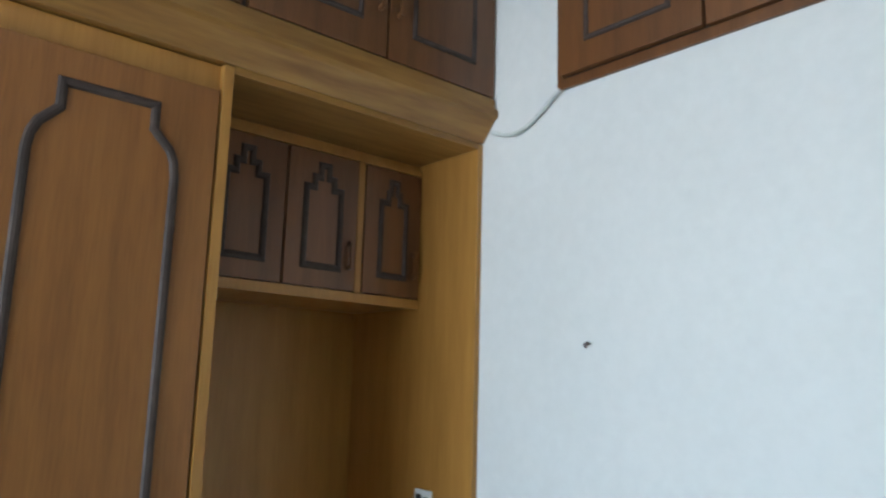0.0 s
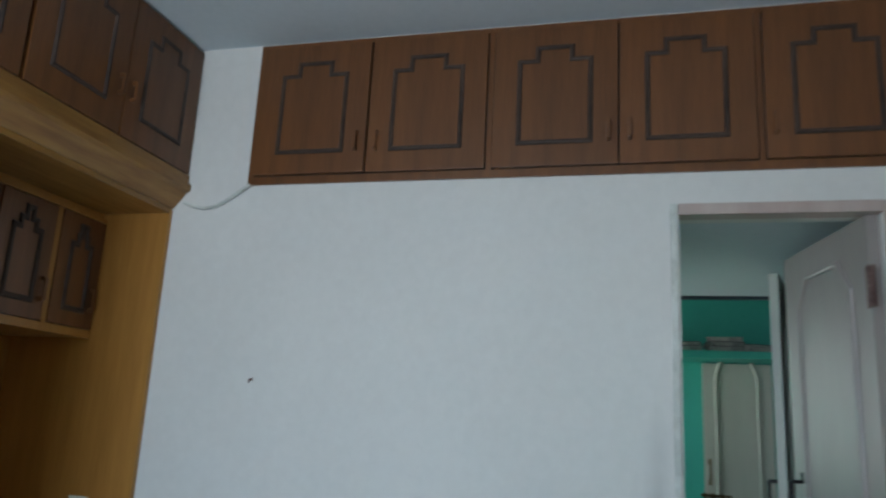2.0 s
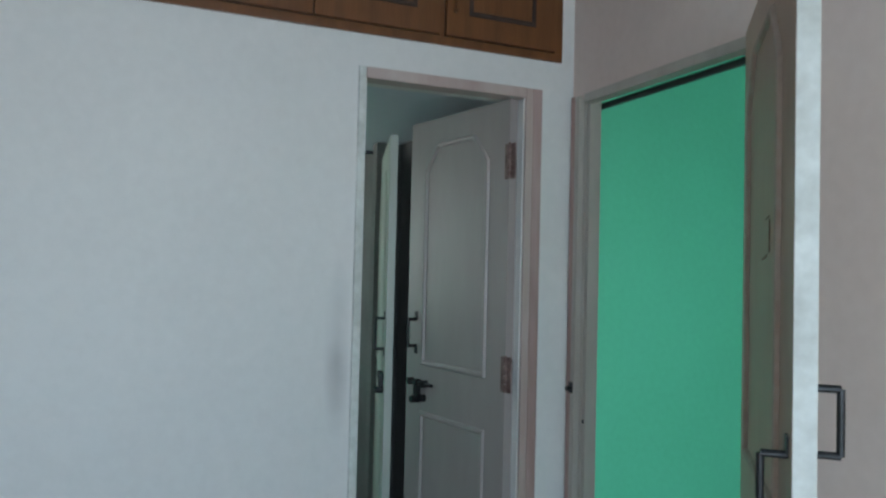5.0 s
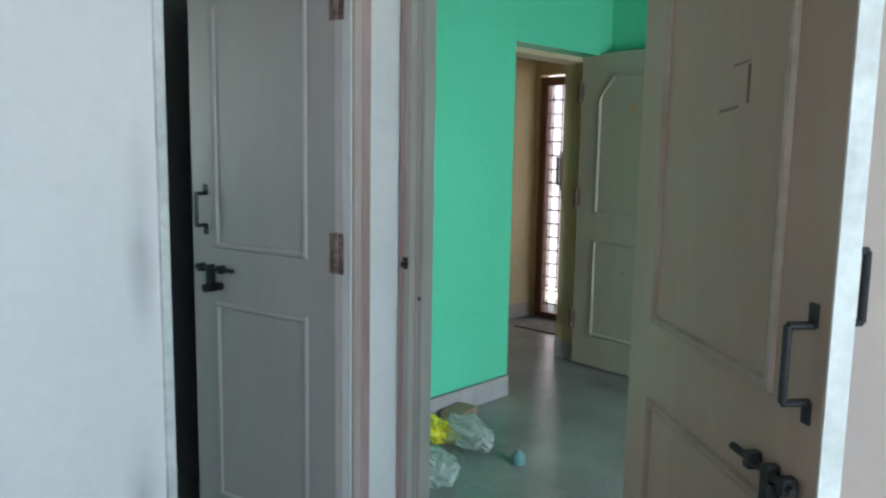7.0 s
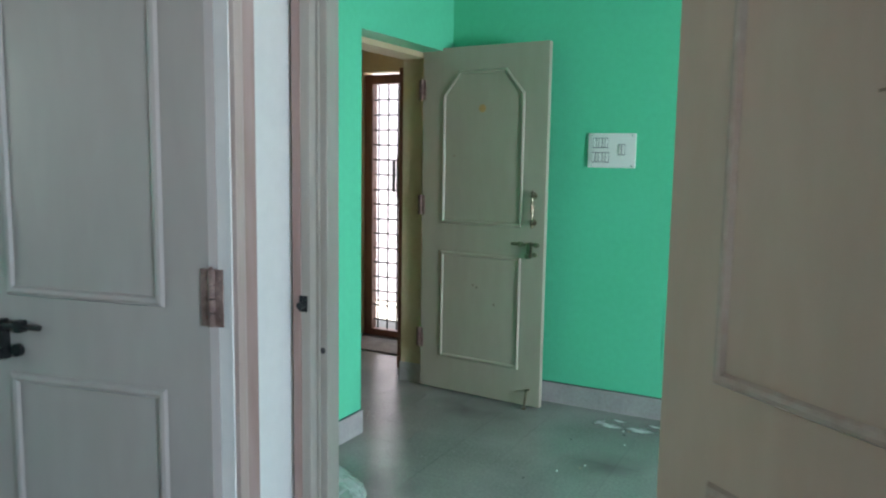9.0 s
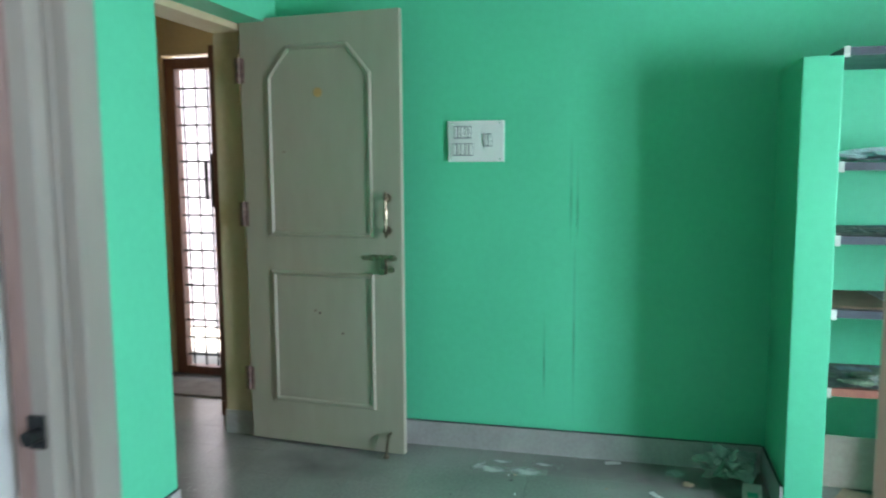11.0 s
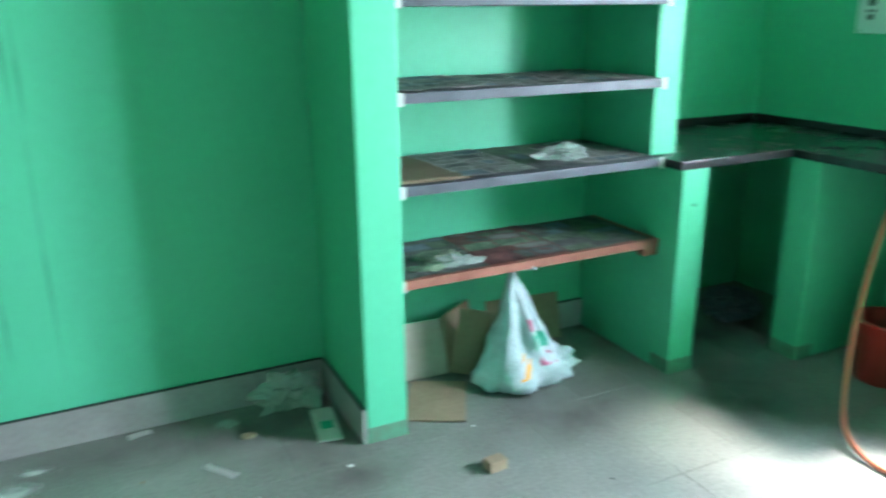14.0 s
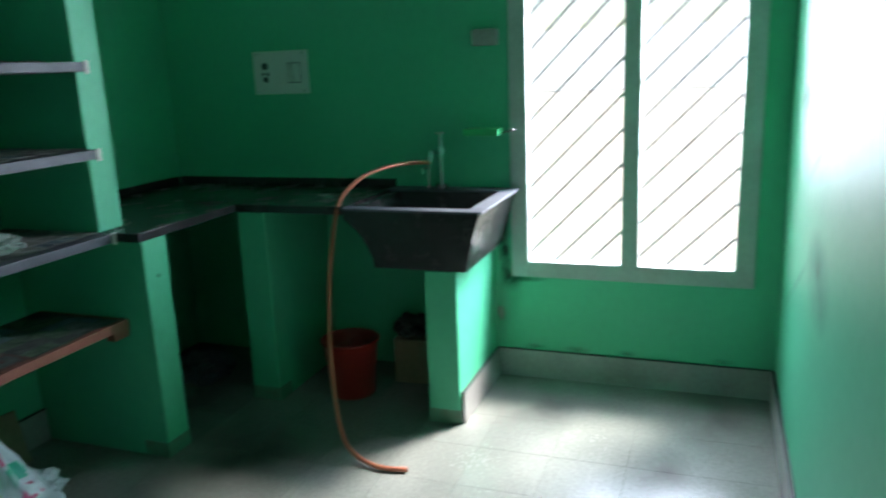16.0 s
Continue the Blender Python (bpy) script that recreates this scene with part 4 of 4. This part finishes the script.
part("rim", boxes((-0.012, -0.012, 0.2115, 0.045, SL, 0.220), (0.0452, -0.012, 0.2115, SW - 0.09, 0.05, 0.220), (SW - 0.09, -0.012, 0.2115, SW - 0.002, SL, 0.220), bevel=0.003), M["slab"], sink, "pale worn sink rim")
part("drain", tube(bmesh.new(), (0.22, 0.22, 0.0605), (0.22, 0.22, 0.064), 0.03, 16), M["chrome"], sink)

tap = thing("tap", pose(KX - 0.055, -1.18, 0.80) @ Matrix.Diagonal((1.0, 1.0, 1.0, 1)), "chrome pillar tap behind the sink", "tap")
bm = tube(bmesh.new(), (0, 0, 0), (0, 0, 0.19), 0.0085, 14)
tube(bm, (0, 0, 0), (0, 0, 0.02), 0.024, 14)
tube(bm, (0, 0, 0.14), (0, 0, 0.165), 0.017, 14)
part("pillar", bm, M["chrome"], tap)
bm = tube(bmesh.new(), (0, 0, 0.15), (-0.09, 0.01, 0.155), 0.009, 12)
tube(bm, (-0.09, 0.01, 0.158), (-0.095, 0.01, 0.12), 0.008, 12)
part("spout", bm, M["chrome"], tap)
bm = tube(bmesh.new(), (0, 0, 0.19), (0, 0, 0.225), 0.008, 10)
tube(bm, (0, -0.018, 0.222), (0, 0.018, 0.222), 0.005, 10)
part("handle", bm, M["chrome"], tap)
tap2 = copy_thing(tap, pose(KX - 0.055, -1.125, 0.80) @ Matrix.Diagonal((0.55, 0.55, 0.55, 1)))
tagged(tap2, "short chrome stop valve beside the tap", "tap")
dish = thing("soap_dish", pose(KX, -1.36, 1.012), "green plastic soap dish on a wire arm by the window", "soap dish")
part("tray", boxes((-0.09, -0.07, 0, -0.002, 0.075, 0.028), bevel=0.008), M["soap"], dish)
part("arm", tube(bmesh.new(), (-0.05, -0.07, 0.008), (-0.06, -0.125, 0.022), 0.004, 8), M["chrome"], dish)
bell = thing("junction_box", pose(KX, -1.366, 1.352), "small white junction box on the green wall", "junction box")
part("cover", boxes((-0.038, -0.052, 0.0, -0.001, 0.052, 0.062), bevel=0.014), M["stone"], bell)

rope("hose", [(4.345, -1.130, 0.905), (4.250, -1.080, 0.918), (4.110, -1.020, 0.915), (4.010, -0.975, 0.890), (3.930, -0.940, 0.840), (3.885, -0.930, 0.774), (3.800, -0.929, 0.543), (3.720, -0.955, 0.274), (3.640, -1.018, 0.058), (3.560, -1.090, 0.030), (3.520, -1.180, 0.011), (3.505, -1.250, 0.010), (3.525, -1.320, 0.010)], 0.008, M["hose"], "orange rubber hose hanging from the tap to the floor", "hose", 12)

bk = thing("bucket", pose(4.06, -0.865, 0) @ Matrix.Diagonal((0.86, 0.86, 0.93, 1)), "red plastic bucket standing below the counter", "bucket")
part("shell", lathe(bmesh.new(), [(0.0, 0.004), (0.098, 0.004), (0.100, 0.0), (0.104, 0.004), (0.128, 0.24), (0.138, 0.242), (0.138, 0.252), (0.124, 0.252), (0.121, 0.238), (0.099, 0.012), (0.0, 0.012)]), M["bucket"], bk, smooth=True)
cu = [Vector((0.136 * math.cos(a), 0.136 * math.sin(a) * 0.75 - 0.03, 0.243 - 0.035 * math.sin(a))) for a in [math.pi * i / 12 for i in range(13)]]
bm = bmesh.new()
for p, q in zip(cu, cu[1:]):
    tube(bm, p, q, 0.004, 6)
part("handle", bm, M["bucket"], bk)
solid("carton", boxes((-0.085, -0.09, 0, 0.085, 0.09, 0.19), bevel=0.006), M["card"], "dull brown carton standing below the sink", "box", m=pose(4.285, -1.075, 0, 0, 0, 4))
crumple("rag", 4.285, -1.06, 0.19, 0.07, 0.075, 0.05, M["dark"], "dark rag heaped on the carton", "rag", 12)
crumple("rag", 4.05, -0.15, 0, 0.12, 0.10, 0.06, M["slab"], "dark rag in the shade under the counter", "rag", 21)


def switchboard(name, m, w, h, groups, label):
    s = thing(name, m, label, "switchboard")
    part("plate", boxes((0, -0.014, 0, w, 0, h), bevel=0.004), M["plastic"], s)
    for x, z, gw, gh, cols in groups:
        part("surround", boxes((x, -0.0165, z, x + gw, -0.0142, z + gh), bevel=0.001), M["slab"], s)
        for c in range(cols):
            cw = gw / cols
            part("switch", boxes((x + c * cw + 0.002, -0.022, z + 0.004, x + (c + 1) * cw - 0.002, -0.0167, z + gh - 0.004), bevel=0.002), M["edge"] if (c + cols) % 2 == 0 else M["plastic"], s)
    for x, z in ((0.02, 0.012), (w - 0.02, 0.012), (0.02, h - 0.012), (w - 0.02, h - 0.012)):
        part("screw", tube(bmesh.new(), (x, -0.0138, z), (x, -0.0160, z), 0.004, 8), M["chrome"], s)
    return s


switchboard("switchboard", pose(0.840, 0, 1.348), 0.258, 0.184, ((0.028, 0.105, 0.082, 0.055, 5), (0.022, 0.028, 0.095, 0.055, 5), (0.165, 0.068, 0.038, 0.058, 2)), "white switchboard with rows of switches on the green wall")
s2 = switchboard("switchboard", pose(KX, -0.318, 1.192, 0, 0, -90), 0.262, 0.180, ((0.165, 0.045, 0.065, 0.085, 2),), "white switchboard with a power socket above the counter")
part("socket", boxes((0.03, -0.018, 0.03, 0.09, -0.0142, 0.15), bevel=0.003), M["plastic"], s2)
for x, z, r in ((0.06, 0.118, 0.016), (0.048, 0.085, 0.007), (0.072, 0.085, 0.007), (0.06, 0.062, 0.013)):
    part("pin_hole", tube(bmesh.new(), (x, -0.0175, z), (x, -0.0192, z), r, 14), M["dark"], s2)

# ---- kitchen window ----
win = thing("window_1", pose(KX, WIN[0], WIN[2]), "grey-white two-light timber window with slanting bars", "window", "", "structure")
WW, WH = WIN[1] - WIN[0], WIN[3] - WIN[2]
for y0, y1, z0, z1, nm in ((0, 0.07, 0, WH, "window_frame"), (WW - 0.07, WW, 0, WH, "window_frame"), (0.0702, WW - 0.0702, 0, 0.065, "window_sill"), (0.0702, WW - 0.0702, WH - 0.07, WH, "window_frame"), (0.42, 0.485, 0.0652, WH - 0.0702, "mullion")):
    part(nm, boxes((-0.012, y0, z0, 0.06, y1, z1), bevel=0.004), M["winframe"], win)
for lo, hi in ((0.0702, 0.4198), (0.4852, WW - 0.0702)):
    z = -0.30
    while z < WH:
        y0, y1, z0, z1 = lo, hi, z, z + (hi - lo)
        if z0 < 0.065:
            y0, z0 = lo + (0.065 - z0), 0.065
        if z1 > WH - 0.07:
            y1, z1 = hi - (z1 - (WH - 0.07)), WH - 0.07
        if y1 - y0 > 0.02:
            part("bar", tube(bmesh.new(), (0.03, lo + hi - y0, z0), (0.03, lo + hi - y1, z1), 0.0056, 6), M["bars"], win)
        z += 0.132
bw = thing("window_2", pose(4.46, -5.25, 0.9), "plain timber window frame of the bedroom", "window", "", "structure")
part("window_frame", boxes((-0.03, 0, 0, 0.03, 0.05, 1.2), (-0.03, 1.35, 0, 0.03, 1.4, 1.2), (-0.03, 0.0502, 0, 0.03, 1.3498, 0.05), (-0.03, 0.0502, 1.15, 0.03, 1.3498, 1.2)), M["winframe"], bw)

# ---- loose things on the kitchen floor ----
def carton(x, y, rot):
    c = thing("carton", pose(x, y, 0, 0, 0, rot), "torn brown cardboard carton lying open under the shelves", "box")
    part("side", boxes((0, -0.003, 0.002, 0.27, 0.003, 0.212), bevel=0.001), M["card_pale"], c, "pale lining of the carton side", m=pose(0, 0, 0, -12, 0, -3))
    part("side", boxes((0, -0.003, 0.002, 0.20, 0.003, 0.225), bevel=0.001), M["card"], c, m=pose(0.275, -0.016, 0, -8, 0, 34))
    part("flap", boxes((0, -0.003, 0.002, 0.125, 0.003, 0.255), bevel=0.001), M["card"], c, m=pose(0.275, -0.02, 0.006, -5, 9, -28))
    part("torn_edge", boxes((0.122, -0.006, 0.01, 0.130, 0.006, 0.25), bevel=0.002), M["card_pale"], c, m=pose(0.275, -0.02, 0.006, -5, 9, -28))
    part("base", boxes((0.01, 0.004, 0.0, 0.27, 0.135, 0.0028)), M["card"], c)


carton(2.405, -0.095, 0)
solid("cardboard", boxes((-0.10, -0.14, 0.0, 0.10, 0.14, 0.005), bevel=0.001), M["card"], "flat piece of brown cardboard on the floor", "cardboard", m=pose(2.545, -0.285, 0.0033, 0, 0, -28))
solid("cardboard", boxes((-0.16, -0.004, 0.0, 0.16, 0.004, 0.19), bevel=0.001), M["card"], "brown cardboard sheet leaning on the wall", "cardboard", m=pose(3.08, -0.005, 0.0, -14, 0, -6))

# carrier bag, its neck tied below the plank
bm = bmesh.new()
seg, rows = 40, 22
prof = [(0.0, 0.13), (0.04, 0.165), (0.13, 0.168), (0.22, 0.142), (0.38, 0.104), (0.55, 0.072), (0.7, 0.050), (0.84, 0.030), (0.93, 0.014), (1.0, 0.012)]
rings = []
for j in range(rows):
    t = j / (rows - 1)
    r = np.interp(t, [p[0] for p in prof], [p[1] for p in prof])
    ring_v = []
    for i in range(seg):
        a = 2 * math.pi * i / seg
        fold = 1 + 0.13 * math.sin(a * 8 + 2.1 * t) * (0.4 + t * 0.6) + 0.40 * noise.noise(Vector((math.cos(a) * 2.2, math.sin(a) * 2.2, t * 3.2))) + 0.17 * noise.noise(Vector((math.cos(a) * 6, math.sin(a) * 6, t * 9)))
        ring_v.append(bm.verts.new((r * fold * math.cos(a) * 1.05 + 0.02 * math.sin(5 * t), r * fold * math.sin(a) * 0.75, 0.004 + 0.43 * t + 0.012 * noise.noise(Vector((a, t * 6, 4))) * (1 if j else 0))))
    rings.append(ring_v)
for p, q in zip(rings, rings[1:]):
    for i in range(seg):
        bm.faces.new((p[i], p[(i + 1) % seg], q[(i + 1) % seg], q[i]))
bm.faces.new(rings[0][::-1])
bm.faces.new(rings[-1])
cb = thing("carrier_bag", pose(2.868, -0.278, 0), "white printed carrier bag tied below the plank shelf", "bag")
part("sack", bm, M["bag"], cb, smooth=True)
part("tie", tube(bmesh.new(), (0.018, 0, 0.43), (-0.01, -0.125, 0.475), 0.006, 8), M["bag"], cb)


def print_patch(name, u0, u1, t0, t1, material, lab):
    """A printed patch hugging the bag's front."""
    q = bmesh.new()
    g = []
    for j in range(6):
        for i in range(6):
            t = t0 + (t1 - t0) * j / 5
            a = u0 + (u1 - u0) * i / 5
            r = np.interp(t, [p[0] for p in prof], [p[1] for p in prof])
            fold = 1 + 0.13 * math.sin(a * 8 + 2.1 * t) * (0.4 + t * 0.6) + 0.40 * noise.noise(Vector((math.cos(a) * 2.2, math.sin(a) * 2.2, t * 3.2))) + 0.17 * noise.noise(Vector((math.cos(a) * 6, math.sin(a) * 6, t * 9)))
            r = r * fold + 0.0025
            g.append(q.verts.new((r * math.cos(a) * 0.92 + 0.02 * math.sin(5 * t), r * math.sin(a) * 0.75, 0.004 + 0.43 * t)))
    for j in range(5):
        for i in range(5):
            q.faces.new((g[j * 6 + i], g[j * 6 + i + 1], g[(j + 1) * 6 + i + 1], g[(j + 1) * 6 + i]))
    part(name, q, material, cb, lab, smooth=True)


print_patch("print", -2.0, -1.60, 0.15, 0.33, M["orange"], "orange printed block")
print_patch("print", -1.55, -0.80, 0.35, 0.47, M["mint"], "green printed block")
print_patch("print", -1.55, -1.1, 0.50, 0.60, M["magenta"], "pink printed block")
print_patch("print", -1.45, -0.95, 0.22, 0.31, M["magenta"], "pink printed block")
crumple("plastic_bag", 3.00, -0.27, 0, 0.10, 0.08, 0.06, M["bag"], "crumpled white plastic bag on the floor", "bag", 31)

crumple("plastic_bag", 2.075, -0.09, 0, 0.085, 0.045, 0.065, M["clear"], "crumpled thin plastic bag in the corner", "bag", 41, 3, 0.75)
crumple("plastic_bag", 1.86, -0.12, 0, 0.03, 0.018, 0.012, M["clear"], "small scrap of plastic by the skirting", "bag", 42, 2, 0.5)
cd = thing("card", pose(2.153, -0.258, 0, 0, 0, -8), "pale printed card on the floor by the pier", "card")
part("sheet", boxes((-0.038, -0.105, 0, 0.038, 0.105, 0.006), bevel=0.001), M["edge"], cd)
part("print", boxes((-0.018, -0.035, 0.0061, 0.022, 0.015, 0.0068)), M["mint"], cd, "small green print")
bl = thing("wooden_block", pose(2.525, -0.725, 0, 0, 0, 5), "small brown block of wood on the floor", "wood block")
part("block", boxes((-0.030, -0.021, 0, 0.030, 0.021, 0.034), bevel=0.004), M["card"], bl)
sheet("foil_strip", 1.793, -0.372, 0.0, 0.12, 0.026, -53, M["plastic"], "crumpled silver foil strip on the floor", 0.006, 53, "foil")
sheet("foil_strip", 1.60, -0.05, 0.0, 0.07, 0.03, 4, M["plastic"], "small silver wrapper by the skirting", 0.008, 54, "foil")
crumple("scrap", 1.909, -0.221, 0, 0.022, 0.014, 0.010, M["card"], "small orange-brown scrap on the floor", "scrap", 55, 2)
random.seed(5)
for i in range(26):
    x, y = random.uniform(0.9, 2.9), random.uniform(-1.3, -0.25)
    if 2.2 < x < 2.46 and y > -0.4:
        continue
    crumple("crumb", x, y, 0, random.uniform(0.003, 0.009), random.uniform(0.003, 0.007), 0.003, M[random.choice(("edge", "stain", "card", "dark"))], "tiny bit of litter on the floor", "litter", 60 + i, 1)

# bags and spill beside the green wall near the entrance
crumple("plastic_bag", 0.34, -1.68, 0, 0.15, 0.085, 0.075, M["clear"], "clear crumpled polythene bag on the floor", "bag", 71, 3, 0.22)
crumple("plastic_bag", 0.17, -1.73, 0, 0.12, 0.065, 0.060, M["yellow"], "crumpled yellow polythene bag by the wall", "bag", 72, 3, 0.4)
crumple("plastic_bag", 0.49, -2.08, 0, 0.14, 0.10, 0.075, M["clear"], "clear crumpled polythene bag on the floor", "bag", 73, 3, 0.22)
solid("carton", boxes((-0.06, -0.09, 0, 0.06, 0.09, 0.06), bevel=0.003), M["card"], "small flattened carton by the skirting", "box", m=pose(0.09, -1.46, 0, 0, 0, 15))
bt = thing("bottle", pose(0.66, -1.68, 0), "small blue-grey plastic bottle standing on the floor", "bottle")
part("body", lathe(bmesh.new(), [(0, 0.0), (0.03, 0.0), (0.033, 0.01), (0.033, 0.03), (0.028, 0.04), (0.014, 0.05), (0.014, 0.06), (0, 0.06)], 18), M["cap"], bt, smooth=True)

# ---- stains ----
def smudge(name, m, w, h, material, label):
    bm = bmesh.new()
    bmesh.ops.create_grid(bm, x_segments=1, y_segments=1, size=0.5, matrix=Matrix.Diagonal((w, h, 1, 1)))
    ob = solid(name, bm, material, label, "stain", m=m)
    ob.visible_shadow = False
    return ob


ON_WHITE, ON_FAR, ON_KX = (90, 0, 90), (90, 0, 0), (90, 0, -90)
smudge("wall_stain", pose(WX + 0.0012, -3.545, 1.20, *ON_WHITE), 0.09, 0.55, M["soot"], "grey hand dirt on the white wall by the door")
smudge("wall_stain", pose(WX + 0.0012, -3.56, 0.62, *ON_WHITE), 0.10, 0.35, M["soot"], "grey scuff low on the white wall")
for x, z, w, h in ((1.396, 1.22, 0.022, 0.52), (1.425, 1.18, 0.020, 0.44), (1.415, 0.62, 0.020, 0.96), (1.282, 0.46, 0.016, 0.42)):
    smudge("wall_stain", pose(x, -0.0012, z, *ON_FAR), w, h, M["drip"], "long thin darker drip on the green wall")
for y, z, w, h in ((-1.40, 0.30, 0.10, 0.34), (-1.72, 0.135, 0.12, 0.035), (-1.92, 0.135, 0.08, 0.03), (-1.55, 0.135, 0.10, 0.03), (-2.28, 0.135, 0.10, 0.03)):
    smudge("wall_stain", pose(KX - 0.0012, y, z, *ON_KX), w, h, M["damp"], "peeling pale patch on the green wall under the window")
for x, y, w, h, r in ((1.08, -0.228, 0.20, 0.10, -4), (1.235, -0.225, 0.19, 0.11, 10), (1.02, -0.20, 0.06, 0.14, -20), (1.11, -0.135, 0.12, 0.05, 0), (1.30, -0.13, 0.12, 0.05, 0)):
    smudge("floor_stain", pose(x, y, 0.0016, 0, 0, r), w, h, M["spill"], "dried whitewash spill on the floor tiles")
for x, y, w, h, r in ((1.75, -0.16, 1.3, 0.34, 2), (2.05, -0.28, 0.7, 0.5, 0), (1.2, -0.75, 0.5, 0.3, 20), (2.15, -0.55, 0.45, 0.25, -15), (2.9, -0.55, 0.9, 0.4, 5), (3.5, -0.75, 0.7, 0.6, 0), (3.75, -0.2, 1.1, 0.8, 0),
                      (0.35, -1.55, 0.6, 0.7, 0), (4.15, -2.25, 0.6, 0.35, 10), (3.75, -2.1, 0.35, 0.2, 0), (4.1, -1.6, 0.5, 0.5, 0), (0.3, -0.35, 0.7, 0.35, 0), (1.7, -1.3, 0.6, 0.35, 30), (0.25, -1.95, 0.5, 0.4, 0)):
    smudge("floor_stain", pose(x, y, 0.0011, 0, 0, r), w, h, M["dirt"], "brown dirt stain on the floor tiles")
M["mould"] = smudge_mat("dark_mould", (0.04, 0.075, 0.055), 1.3, 14)
M["scuff"] = smudge_mat("grey_wall_scuff", (0.16, 0.24, 0.21), 0.9, 7)
for y, z, w, h in ((-1.450, 0.44, 0.11, 0.16), (-1.425, 0.56, 0.07, 0.30), (-1.50, 0.425, 0.20, 0.035)):
    smudge("wall_stain", pose(KX - 0.0016, y, z, *ON_KX), w, h, M["mould"], "dark mould at the corner of the window frame")
ON_SIDE = (-90, 0, 0)
for x, z, w, h, r in ((3.85, 0.62, 0.70, 0.022, 28), (3.55, 1.02, 0.55, 0.020, 24), (3.95, 1.15, 0.30, 0.10, 10), (3.4, 0.75, 0.5, 0.25, 0)):
    smudge("wall_stain", pose(x, DY1 + 0.0013, z, *ON_SIDE) @ Matrix.Rotation(radians(r), 4, "Z"), w, h, M["scuff"], "long grey scuff on the green wall")
smudge("wall_stain", pose(3.45, -0.4884, 0.64, *ON_FAR), 0.03, 0.02, M["mould"], "small dark chip on the pier")
for x, y, w, h, r in ((4.12, -0.80, 0.22, 0.12, 20),):
    smudge("counter_stain", pose(x, y, 0.8012, 0, 0, r), w, h, M["damp"], "pale dust smear on the black counter")
part("tape_mark", boxes((-0.03, -0.0185, 0, 0.03, -0.0168, 0.004)), M["tape"], d2, "faded brown tape mark", m=pose(0.385, 0, 1.476, 0, -6, 0))
part("tape_mark", boxes((-0.025, -0.0185, 0, 0.025, -0.0168, 0.002)), M["tape"], d2, "faded brown tape mark", m=pose(0.42, 0, 1.548, 0, -4, 0))
part("tape_mark", boxes((-0.003, -0.0185, 0, 0.003, -0.0168, 0.06)), M["tape"], d2, "faded brown tape mark", m=pose(0.445, 0, 1.485, 0, 0, 0))

# ---- floor tiles ----
bm = boxes((-0.1244, -0.1244, -0.004, 0.1244, 0.1244, 0.0))
TILE = mesh_of("tile", bm, M["tile"])
for i in range(-6, 18):
    for j in range(-10, 6):
        x, y = 0.125 + 0.25 * i, -0.12 + 0.25 * j
        inside = (0 < x < KX and DY1 + 0.05 < y < KB) or (-1.23 < x <= 0 and -1.2 < y < 0.86)
        if not inside:
            continue
        t = new("tile", TILE)
        t.matrix_basis = pose(x, y, random.uniform(-0.0003, 0.0), random.uniform(-0.03, 0.03), random.uniform(-0.03, 0.03), 90 * random.randint(0, 3))
        t.parent = floor
